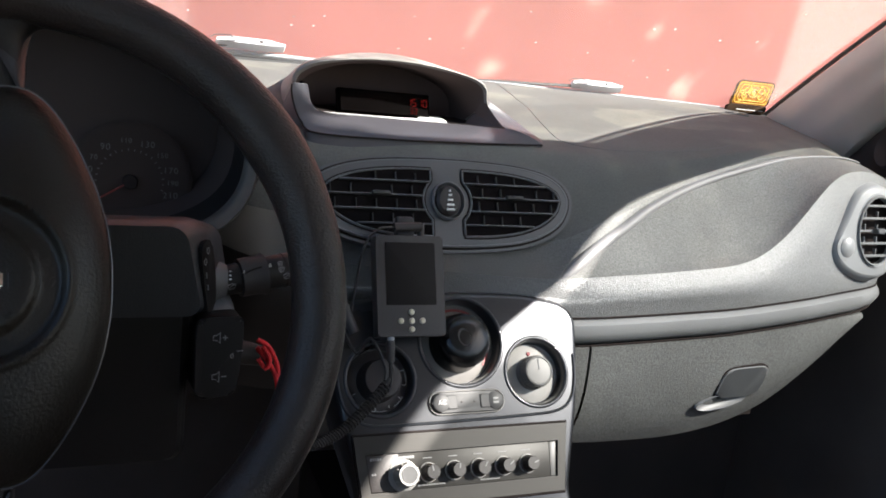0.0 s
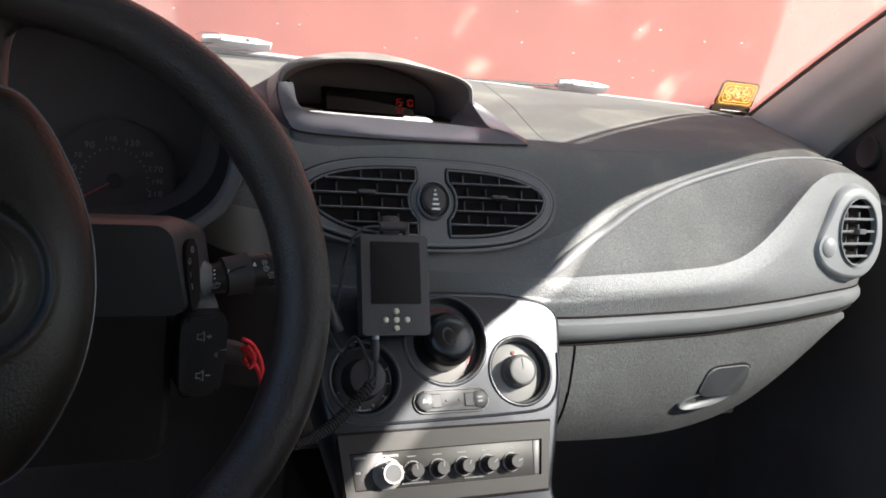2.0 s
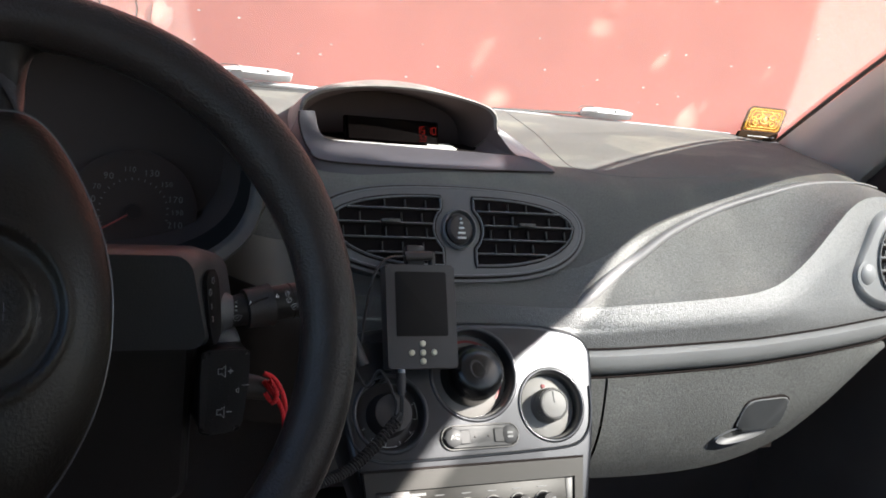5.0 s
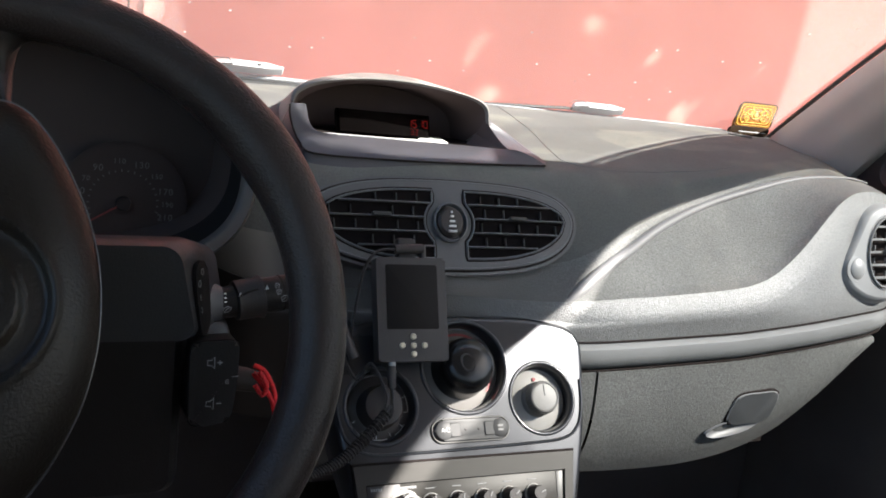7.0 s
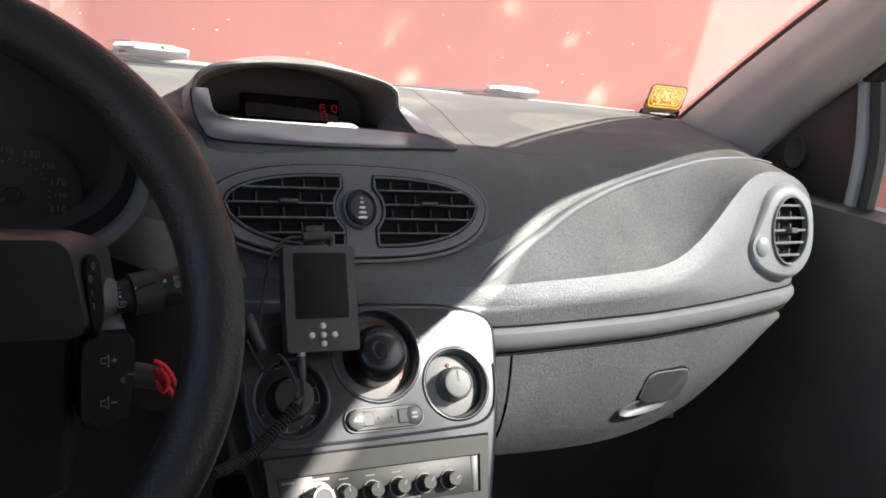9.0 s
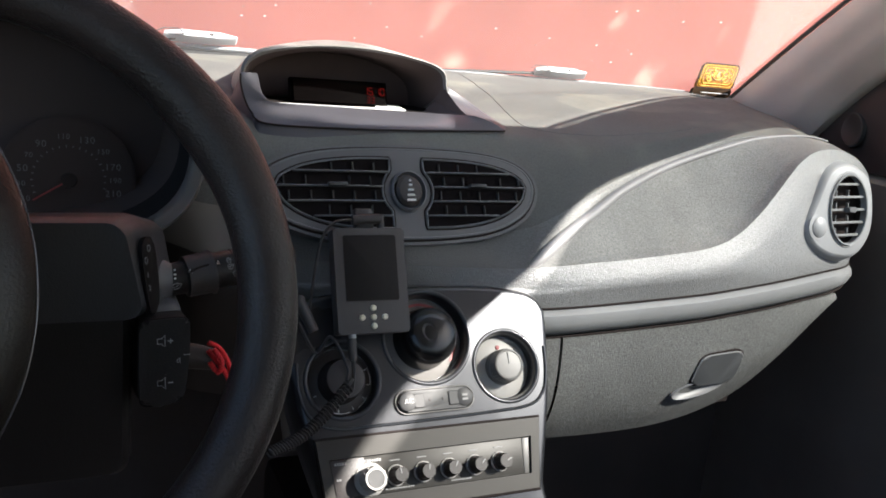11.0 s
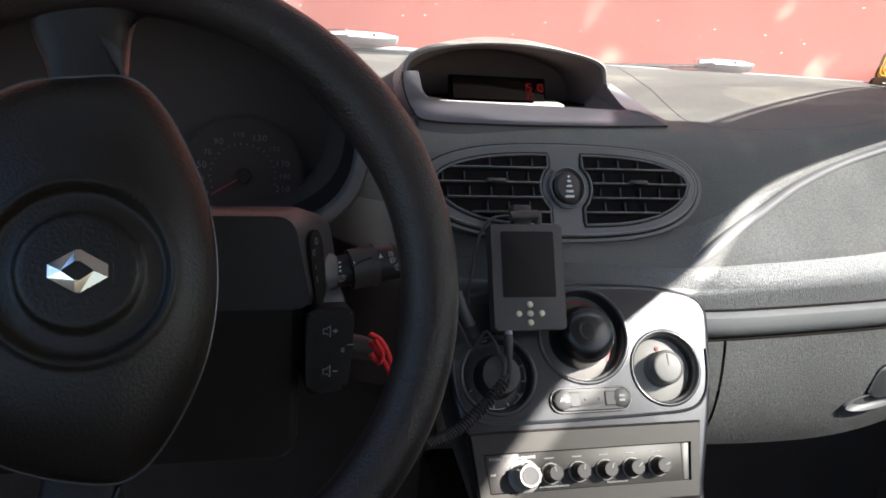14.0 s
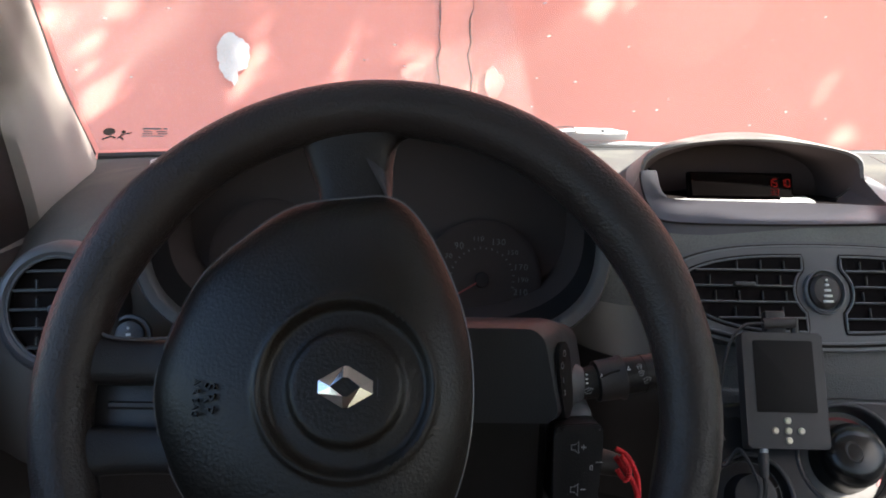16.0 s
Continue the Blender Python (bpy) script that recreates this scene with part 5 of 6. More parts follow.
part("needle", box(0.004, 0.030, -0.0007, 0.0007, 0.005, 0.0062, 0, 1, SF @ Matrix.Rotation(radians(211), 4, "Z")), NEEDLE, speedo, "red needle")
part("needle_hub", lathe([(0.006, 0.002), (0.0055, 0.007), (0, 0.0075)], SF, 24), CAVITY, speedo)
TF = face_frame(0.819, 0.961, 12, -0.452)
part("rev_counter", lathe([(0.050, -0.006), (0.050, 0.0012), (0.0485, 0.002), (0.045, 0.002), (0.0, 0.002)], TF, 48), DIAL, cluster)

# ---- outer vents ----


def round_vent(name_pos, m, r, su, wheel, mat_ring, label):
    """A round outer vent: raised ring, duct, slats and vanes, with its small thumbwheel."""
    v = thing("side_vent", m.translation, label, "air vent", group="outer dashboard vents")
    flat = [(r * 1.14, -0.002), (r * 1.10, 0.0022), (r * 1.05, 0.0036), (r * 1.0, 0.0030), (r * 0.985, -0.003)]
    full = [(r * 1.34, -0.022), (r * 1.28, -0.004), (r * 1.18, 0.004), (r * 1.08, 0.0065), (r * 1.0, 0.004), (r * 0.985, -0.003)]
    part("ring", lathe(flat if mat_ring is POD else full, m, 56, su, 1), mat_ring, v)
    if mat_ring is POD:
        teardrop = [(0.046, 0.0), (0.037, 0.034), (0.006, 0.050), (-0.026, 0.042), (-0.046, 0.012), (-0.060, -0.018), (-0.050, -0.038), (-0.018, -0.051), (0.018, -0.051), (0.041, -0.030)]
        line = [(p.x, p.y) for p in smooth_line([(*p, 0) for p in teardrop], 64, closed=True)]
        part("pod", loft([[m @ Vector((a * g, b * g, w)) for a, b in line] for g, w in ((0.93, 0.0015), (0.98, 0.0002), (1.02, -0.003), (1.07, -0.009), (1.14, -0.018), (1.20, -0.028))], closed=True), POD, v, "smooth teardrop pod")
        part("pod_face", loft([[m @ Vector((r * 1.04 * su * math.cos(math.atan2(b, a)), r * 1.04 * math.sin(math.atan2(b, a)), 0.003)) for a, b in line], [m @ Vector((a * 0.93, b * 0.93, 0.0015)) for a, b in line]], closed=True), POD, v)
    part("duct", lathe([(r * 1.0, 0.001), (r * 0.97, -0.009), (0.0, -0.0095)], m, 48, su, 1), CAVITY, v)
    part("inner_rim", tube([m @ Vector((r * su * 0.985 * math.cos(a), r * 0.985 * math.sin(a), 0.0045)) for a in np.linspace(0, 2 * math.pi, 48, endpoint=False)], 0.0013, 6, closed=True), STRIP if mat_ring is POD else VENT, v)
    for k in range(-2, 3):
        h = k * r * 0.36
        w = su * math.sqrt(max(0, (r * 0.96) ** 2 - h * h))
        part("slat", box(-w, w, h - 0.0013, h + 0.0013, -0.003, 0.003, 0.0005, 1, m), STRIP if mat_ring is POD else SLAT, v)
        for q in (-0.45, 0.2):
            if abs(q) * r < w * 0.9 and k < 2:
                part("vane", box(q * r * su - 0.0006, q * r * su + 0.0006, h + 0.001, h + r * 0.20, -0.004, -0.001, 0, 1, m), RIMGREY if mat_ring is POD else SLAT, v)
    part("tab", box(-0.006, 0.006, -0.003, 0.003, 0.002, 0.010, 0.001, 1, m), VENT, v)
    part("thumbwheel", lathe([(0.0115, -0.004), (0.0112, 0.0022), (0.0085, 0.0045), (0, 0.0055)], at(m, *wheel), 28), mat_ring, v)
    part("thumbwheel_recess", lathe([(0.0165, -0.006), (0.016, 0.0015), (0.0138, 0.002), (0.013, -0.002)], at(m, *wheel), 28), mat_ring, v)
    return v


# the right vent takes paler plastic and slats than the left one
round_vent("r", face_frame(0.754, 0.9400, 12, 0.5045, 4), 0.0385, 0.79, (-0.043, -0.018), POD, "grey oval side air vent with pale slats")
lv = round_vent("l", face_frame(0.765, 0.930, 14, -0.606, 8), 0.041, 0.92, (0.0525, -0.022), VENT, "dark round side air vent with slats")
for i, (v, w) in enumerate(((0.006, 0.001), (0.001, 0.0018), (-0.005, 0.0028))):
    part("mark", box(0.0525 - w, 0.0525 + w, -0.022 + v - 0.001, -0.022 + v + 0.001, 0.0045, 0.0063, 0.0003, 1, face_frame(0.765, 0.930, 14, -0.606, 8)), WHITE, lv)

# ---- steering column ----
column = thing("steering_column", (-0.352, 0.68, 0.80), "black steering column shroud with stalk and audio pad", "steering column")


def shroud_rows(hw, z0, z1, r, flare=False):
    """Sections of the shroud from the wheel forwards; the stalk's side widens as it goes."""
    rows = []
    for y, g, dz, wide in ((0.603, 0.93, 0.0, 0.004), (0.608, 0.975, 0.0, 0.002), (0.622, 1.0, -0.001, 0.008), (0.65, 1.0, -0.0115, 0.023), (0.70, 1.0, -0.030, 0.022), (0.80, 1.0, -0.058, 0.010), (0.86, 0.96, -0.07, 0.0)):
        row = []
        for u, v in rounded(-hw, hw, -(z1 - z0) / 2, (z1 - z0) / 2, r, 6):
            k = max(0.0, u / hw) if flare else 0.0
            row.append(Vector((-0.345 + u * g + k * (wide - 0.2 * v), y, (z0 + z1) / 2 + v * g + dz)))
        rows.append(row)
    return rows


part("upper_shroud", loft(shroud_rows(0.103, 0.906, 0.970, 0.011, True), closed=True, caps=True), SHROUD, column)
part("lower_shroud", loft([[p + Vector((0, 0.004 * 1, 0)) for p in r] for r in shroud_rows(0.101, 0.800, 0.918, 0.010)], closed=True, caps=True), SPOKE, column)
# the rounded plate at the root of the stalk, with four marks
SF = face_frame(0.6165, 0.9385, 8, -0.2362, 60) @ Matrix.Diagonal((0.86, 1.15, 1, 1))
plate = part("stalk_plate", slab([(p.x, p.y) for p in smooth_line([(-0.010, 0.006, 0), (-0.007, 0.0125, 0), (0.000, 0.0145, 0), (0.008, 0.0125, 0), (0.011, 0.004, 0), (0.010, -0.016, 0), (0.004, -0.026, 0), (-0.006, -0.026, 0), (-0.0095, -0.014, 0)], 48, closed=True)], -0.006, 0.0012, SF, 0.001, 2), BEZEL, column, "small black plate with white marks")
for u, v in ((0.0005, 0.0085), (-0.0055, 0.0030)):
    part("plate_symbol", tube([SF @ Vector((u + x, v + y, 0.0014)) for x, y in ((-0.0012, 0.0016), (0.0012, 0.0016), (0.0022, -0.0006), (0.0, -0.0019), (-0.0022, -0.0006))], 0.00028, 5, closed=True), STRIP, plate)
for text, u, v in (("1", -0.0055, -0.0050), ("2", -0.0050, -0.0120)):
    part("plate_figure", words(text, 0.0044, at(SF, u, v, 0.0014), 0.0002), STRIP, plate)

STALK_Z = 0.9195


def stalk_mid(x):
    return Vector((x, 0.643 + (x + 0.218) * 0.16, STALK_Z + (x + 0.218) * 0.13))


def stalk_r(x):
    return float(np.interp(x, (-0.2145, -0.2110, -0.2105, -0.1960, -0.1935, -0.1925, -0.180, -0.155, -0.140), (0.0104, 0.0112, 0.0134, 0.0138, 0.0150, 0.0121, 0.0121, 0.0116, 0.0105)))


def on_stalk(x, h):
    """A point on the driver's side of the stalk, h of its radius above the middle."""
    p, r = stalk_mid(x), stalk_r(x)
    return Vector((x, p.y - r * math.sqrt(1 - h * h) - 0.0002, p.z + h * r))


stalk = part("wiper_stalk", tube([stalk_mid(x) for x in (-0.232, -0.218, -0.2110, -0.1925, -0.180, -0.155, -0.140, -0.137)], [0.0104, 0.0104, 0.0110, 0.0121, 0.0121, 0.0116, 0.0105, 0.008], 28), SPOKE, column, "black wiper stalk with white symbols")
funnel = []
for x, y, z, ry, rz in ((-0.246, 0.652, 0.9130, 0.034, 0.036), (-0.238, 0.650, 0.9135, 0.030, 0.033), (-0.2315, 0.648, 0.9150, 0.023, 0.0265), (-0.2265, 0.6455, 0.9165, 0.0165, 0.0190), (-0.2225, 0.6435, 0.9180, 0.0125, 0.0138), (-0.2195, 0.6425, 0.9190, 0.0108, 0.0110)):
    funnel.append([Vector((x, y + ry * math.cos(a), z + rz * math.sin(a))) for a in np.linspace(0, 2 * math.pi, 32, endpoint=False)])
part("stalk_boot", loft(funnel, closed=True), BOOT, stalk, "flared grey boot of the stalk")
part("stalk_stem", box(-0.249, -0.2140, 0.622, 0.668, 0.872, 0.9105, 0.009, 3), BOOT, column, "grey bracket between stalk and audio pad")
part("stalk_knob", tube([stalk_mid(x) for x in (-0.2112, -0.2104, -0.196, -0.1942, -0.1932, -0.1926)], [0.0112, 0.0134, 0.0138, 0.0148, 0.0148, 0.0122], 28), BLACK, stalk, "turning collar")
part("knob_rib", tube([on_stalk(-0.2095, 0.50), on_stalk(-0.203, 0.62), on_stalk(-0.197, 0.66)], 0.0007, 6), CAVITY, stalk)
part("stalk_ring", tube([stalk_mid(-0.1800), stalk_mid(-0.1792)], 0.0123, 28), CAVITY, stalk)
for h in (0.80, 0.58, 0.36):
    part("stalk_mark", tube([on_stalk(-0.2186, h), on_stalk(-0.2174, h)], 0.0005, 6), WHITE, stalk)
for x, h in ((-0.2088, 0.56), (-0.1905, 0.70)):
    part("stalk_arrow", tube([on_stalk(x - 0.0008, h - 0.06), on_stalk(x + 0.0008, h - 0.06), on_stalk(x, h + 0.07)], 0.00045, 5, closed=True), WHITE, stalk)
FAN = ((-0.0016, -0.0028), (0.0016, -0.0028), (0.0032, 0.0010), (0.0, 0.0024), (-0.0032, 0.0010))
for x, h, k in ((-0.2168, -0.12, 0.9), (-0.1785, 0.0, 0.8), (-0.1825, 0.42, 0.6), (-0.1835, 0.72, 0.5)):
    symbol = part("stalk_symbol", tube([on_stalk(x + k * a, h + k * b / 0.012) for a, b in FAN], 0.00028, 5, closed=True), GREY_PRINT, stalk)
    part("symbol_blade", tube([on_stalk(x - 0.0014 * k, h - 0.08 * k), on_stalk(x + 0.0014 * k, h + 0.08 * k)], 0.00025, 5), GREY_PRINT, symbol)
# audio pad below the stalk
AF = face_frame(0.601, 0.881, 8, -0.228, 2)
pad = part("audio_pad", slab([(p.x, p.y) for p in smooth_line([(-0.012, 0.0255, 0), (0.0, 0.027, 0), (0.0125, 0.0265, 0), (0.0150, 0.020, 0), (0.0135, -0.006, 0), (0.011, -0.021, 0), (0.005, -0.0255, 0), (-0.012, -0.026, 0), (-0.0145, -0.016, 0), (-0.0145, 0.018, 0)], 60, closed=True)], -0.05, 0.004, AF, 0.003, 3), SPOKE, column, "black audio control pad with volume symbols")
for v, plus in ((0.0135, True), (-0.0125, False)):
    part("speaker_symbol", tube([AF @ Vector((u * 0.8 - 0.001, v + w * 0.8, 0.0042)) for u, w in ((-0.004, -0.002), (-0.004, 0.002), (-0.001, 0.002), (0.0015, 0.0045), (0.0015, -0.0045), (-0.001, -0.002))], 0.00028, 5, closed=True), GREY_PRINT, pad)
    part("sign", box(0.0018, 0.0050, v - 0.0003, v + 0.0003, 0.004, 0.0044, 0, 1, AF), GREY_PRINT, pad)
    if plus:
        part("sign", box(0.0031, 0.0037, v - 0.0015, v + 0.0015, 0.004, 0.0044, 0, 1, AF), GREY_PRINT, pad)
part("pad_outline", tube([AF @ Vector((p.x, p.y, 0.0025)) for p in smooth_line([(-0.012, 0.0255, 0), (0.0, 0.027, 0), (0.0125, 0.0265, 0), (0.0150, 0.020, 0), (0.0135, -0.006, 0), (0.011, -0.021, 0), (0.005, -0.0255, 0), (-0.012, -0.026, 0), (-0.0145, -0.016, 0), (-0.0145, 0.018, 0)], 60, closed=True)], 0.0006, 5, closed=True), BEZEL, pad)
part("mute_symbol", tube([AF @ Vector((0.0086 + a, 0.001 + b, 0.0042)) for a, b in ((-0.0012, -0.0008), (-0.0012, 0.0008), (0.0002, 0.0016), (0.0002, -0.0016))], 0.00025, 5, closed=True), GREY_PRINT, pad)
part("pad_slit", box(0.011, 0.0150, 0.0040, 0.0044, 0.003, 0.0044, 0, 1, AF), STRIP, pad)

# ---- key with a red cord ----
key = thing("ignition_key", (-0.20, 0.66, 0.86), "ignition key with a twisted red cord hanging from it", "key")
part("key_barrel", tube([(-0.225, 0.66, 0.862), (-0.198, 0.655, 0.859), (-0.186, 0.652, 0.857)], [0.010, 0.0085, 0.007], 16), BLACK, key)
part("key_head", tube([(-0.198, 0.655, 0.859), (-0.180, 0.651, 0.8565)], 0.0045, 12, squash=1.6), RUBBER, key)


def cord(ctrl, turns, n=150):
    """Two strands twisted about one line."""
    line = smooth_line(ctrl, n)
    out = []
    for ph in (0, math.pi):
        pts = []
        for i, p in enumerate(line):
            t = (line[min(i + 1, n)] - line[max(i - 1, 0)]).normalized()
            a = t.orthogonal().normalized()
            b = t.cross(a)
            w = ph + 2 * math.pi * turns * i / n
            pts.append(p + 0.0009 * (a * math.cos(w) + b * math.sin(w)))
        out.append(tube(pts, 0.0010, 6))
    return join(*out)


part("cord_loop", cord([(-0.193, 0.648, 0.872), (-0.186, 0.646, 0.868), (-0.179, 0.647, 0.855), (-0.1765, 0.648, 0.843), (-0.176, 0.649, 0.831)], 16), CORD, key, "twisted red cord")
part("cord_loop", cord([(-0.193, 0.648, 0.866), (-0.187, 0.646, 0.858), (-0.1805, 0.647, 0.848), (-0.1770, 0.648, 0.838), (-0.176, 0.649, 0.830)], 14), CORD, key, "twisted red cord")
part("cord_knot", cord([(-0.190, 0.645, 0.868), (-0.185, 0.642, 0.860), (-0.187, 0.643, 0.852), (-0.192, 0.646, 0.858)], 8, 80), CORD, key)

# ---- steering wheel, turned a quarter ----
TILT_W = 25
WC = face_frame(0.535, 0.948, TILT_W, -0.345)
wheel = thing("steering_wheel", WC.translation, "black leather-grained steering wheel turned a quarter, worn rim", "steering wheel")
R_RIM, R_TUBE = 0.1625, 0.0160
rim = []
for i in range(120):
    a = 2 * math.pi * i / 120
    deg = math.degrees(a) % 360
    swell = 1.0 + 0.10 * math.exp(-((deg - 35) / 14) ** 2) + 0.10 * math.exp(-((deg - 145) / 14) ** 2)
    rim.append((WC @ Vector((R_RIM * math.cos(a), R_RIM * math.sin(a), 0.0)), R_TUBE * swell))
part("rim", tube([p for p, _ in rim], [r for _, r in rim], 22, closed=True), LEATHER, wheel, "grained black rim")
# airbag pad: a domed shield
half = [(0.021, 0.100), (0.038, 0.084), (0.054, 0.054), (0.0615, 0.026), (0.0635, 0.0), (0.0615, -0.026), (0.054, -0.054), (0.038, -0.084), (0.021, -0.100)]
rest = [(u * 1.07, v * 1.02) for u, v in ((-0.003, -0.0975), (-0.031, -0.089), (-0.055, -0.073), (-0.075, -0.053), (-0.088, -0.026), (-0.093, 0.0), (-0.088, 0.026), (-0.075, 0.053), (-0.055, 0.073), (-0.031, 0.089), (-0.003, 0.0975))]
rest = [(u, v * (1.0 if v <= 0 else 1.075 if u < -0.02 and v > 0.04 else 1.035)) for u, v in rest]
half = [(u, v * (1.03 if v > 0.08 else 1.0)) for u, v in half]
hub_line = [(p.x, p.y) for p in smooth_line([(*p, 0) for p in half + rest], 100, closed=True)]
HW = at(WC, -0.015, 0.005)
rows = [[HW @ Vector((u * 0.97, v * 0.97, -0.035)) for u, v in hub_line]]
for k in range(161):
    s = k / 160
    w = 0.004 + 0.024 * (1 - (1 - s) ** 3.5) ** 0.8
    f = 1 - s * 0.99
    row = []
    for u, v in hub_line:
        uu, vv = u * f, v * f
        r = math.hypot(uu, vv)
        dip = -0.0045 / (1 + math.exp((r - 0.0405) / 0.0009)) + 0.0035 / (1 + math.exp((r - 0.0285) / 0.0009)) + 0.0018 * math.exp(-((r - 0.0440) / 0.0022) ** 2)
        row.append(HW @ Vector((uu, vv, w + dip)))
    rows.append(row)
pad_edge = [HW @ Vector((u * 1.004, v * 1.004, 0.0035)) for u, v in hub_line]
airbag = part("airbag_pad", loft(rows, closed=True, caps=True), HUB, wheel, "domed grained airbag pad")

# paler tube stands in for the highlight along the pad's edge
part("pad_edge_highlight", tube(pad_edge, 0.0006, 7, closed=True), EDGE_VINYL, wheel, "thin paler line painted as highlight round the pad")


def rhomb(a, b, end):
    """A rhombus whose side points are cut off at the height end * b."""
    return [(a, -b * end), (a, b * end), (0.0012, b), (-0.0012, b), (-a, b * end), (-a, -b * end), (-0.0012, -b), (0.0012, -b)]


EW = at(HW, 0, 0, 0.0265)
emb = [[EW @ Vector((u, v, d)) for u, v in rhomb(a, b, c)] for a, b, c, d in ((0.0138, 0.0106, 0.30, -0.002), (0.0137, 0.0105, 0.30, 0.0006), (0.0134, 0.0102, 0.30, 0.0012), (0.0073, 0.0046, 0.04, 0.0028), (0.0071, 0.0044, 0.04, -0.002))]
part("badge_bed", loft([[EW @ Vector((u, v, d)) for u, v in rhomb(a, b, 0.32)] for a, b, d in ((0.0160, 0.0127, -0.003), (0.0158, 0.0125, 0.0004), (0.0148, 0.0115, 0.0002))], closed=True), EDGE_VINYL, airbag, smooth=False)
part("badge", loft(emb, closed=True), CHROME, airbag, "plain chrome rhombus badge", smooth=False)
part("pad_letters", words("SRP", 0.0085, at(HW, -0.0665, -0.006, 0.0250) @ Matrix.Rotation(radians(-17), 4, "Y") @ Matrix.Rotation(radians(-90), 4, "Z"), 0.0010, 1.25), SPOKE, airbag)
part("pad_letters", words("AIR BAG", 0.0046, at(HW, -0.0732, -0.006, 0.0241) @ Matrix.Rotation(radians(-18), 4, "Y") @ Matrix.Rotation(radians(-90), 4, "Z"), 0.0010, 1.1), SPOKE, airbag)


def arm(path, widths, thick, m):
    """A flattened spoke along (u, v, w) points."""
    rows = []
    pts = smooth_line(path, 16)
    for i, p in enumerate(pts):
        a, b = pts[max(0, i - 1)], pts[min(16, i + 1)]
        t = (b - a).normalized()
        q = Vector((-t.y, t.x, 0)).normalized()
        w = float(np.interp(i / 16, np.linspace(0, 1, len(widths)), widths))
        rows.append([m @ (p + q * w * math.copysign(abs(math.cos(x)) ** 0.6, math.cos(x)) + Vector((0, 0, thick * math.copysign(abs(math.sin(x)) ** 0.6, math.sin(x))))) for x in np.linspace(0, 2 * math.pi, 20, endpoint=False)])
    return loft(rows, closed=True, caps=True)


for sv in (1, -1):
    spoke = part("spoke", arm([(-0.001, sv * 0.080, -0.008), (-0.0012, sv * 0.100, -0.010), (-0.003, sv * 0.117, -0.010), (-0.0055, sv * 0.132, -0.008), (-0.0055, sv * 0.144, -0.005), (-0.004, sv * 0.152, -0.002)], [0.019, 0.019, 0.0205, 0.024, 0.030, 0.036], 0.009, HW), SPOKE, wheel)
    facet = []
    for left, right in zip(smooth_line([(0.0165, 0.104, -0.0010), (0.0110, 0.115, -0.0005), (0.005, 0.126, 0.0000), (0.001, 0.138, -0.0010), (0.0, 0.150, -0.004)], 16), smooth_line([(0.0185, 0.103, -0.0030), (0.0185, 0.115, -0.0060), (0.0185, 0.126, -0.0070), (0.0205, 0.138, -0.008), (0.026, 0.150, -0.010)], 16)):
        across = smooth_line([left, left.lerp(right, 0.5) + Vector((0, 0, 0.0014)), right, right + Vector((0.0005, 0, -0.004))], 9)
        facet.append([HW @ Vector((p.x, sv * p.y, p.z)) for p in across])
    part("spoke_facet", loft(facet), FACET, spoke, "polished edge of the spoke")
part("spoke", arm([(-0.080, 0.0135, -0.004), (-0.105, 0.014, -0.006), (-0.128, 0.0145, -0.004), (-0.148, 0.018, 0.0)], [0.012, 0.012, 0.0125, 0.019], 0.010, HW), SPOKE, wheel)
part("spoke", arm([(-0.080, -0.031, -0.004), (-0.105, -0.031, -0.006), (-0.128, -0.032, -0.004), (-0.148, -0.036, 0.0)], [0.012, 0.012, 0.0125, 0.019], 0.010, HW), SPOKE, wheel)
# the upper spoke's edge highlight, drawn as a paler tube
part("spoke_edge_highlight", tube(smooth_line([HW @ Vector(p) for p in ((-0.131, 0.030, 0.004), (-0.126, 0.0262, 0.005), (-0.112, 0.0250, 0.004), (-0.092, 0.0262, 0.002))], 20), 0.0010, 6), EDGE_VINYL, wheel, "thin paler line painted as highlight on the upper spoke")
part("spoke_web", box(-0.150, -0.078, -0.034, 0.018, -0.022, -0.012, 0.003, 2, HW), SHROUD, wheel)
part("spoke_rib", box(-0.128, -0.094, -0.010, -0.006, -0.013, -0.009, 0.001, 1, HW), BLACK, wheel)
part("hub_back", lathe([(0.055, -0.10), (0.060, -0.06), (0.065, -0.02), (0.0, -0.02)], HW, 32), BLACK, wheel)

# ---- small screen hung before the vents, with its leads ----
MF = face_frame(0.7165, 0.889, 26, -0.0550, -1)
monitor = thing("mini_monitor", MF.translation, "small dark grey monitor with five pale buttons clipped below the vents", "monitor")
part("case", slab(rounded(-0.0300, 0.0300, -0.0425, 0.0425, 0.002), -0.010, 0.004, MF, 0.0015, 2), DEVICE, monitor)
part("screen", slab(rounded(-0.0222, 0.0222, -0.0165, 0.0365, 0.0015), 0.0, 0.0046, MF, 0.0003), SCREEN, monitor, "dark blank screen")
for u, v in ((0, -0.0225), (-0.0095, -0.0298), (0, -0.0298), (0.0095, -0.0298), (0, -0.0368)):
    part("button", lathe([(0.0025, 0.004), (0.0025, 0.0052), (0.0018, 0.0060), (0, 0.0062)], at(MF, u - 0.0005, v), 16), BRASS, monitor)
part("clip", box(-0.006, 0.010, 0.040, 0.062, -0.020, -0.010, 0.002, 2, MF), BLACK, monitor)
part("plug", tube([MF @ Vector((-0.012, 0.050, 0.000)), MF @ Vector((0.012, 0.051, 0.000))], 0.0042, 10, squash=0.8), BLACK, monitor)
part("plug", tube([MF @ Vector((0.0125, 0.0425, -0.002)), MF @ Vector((0.0125, 0.0545, -0.001))], 0.003, 10), BLACK, monitor)
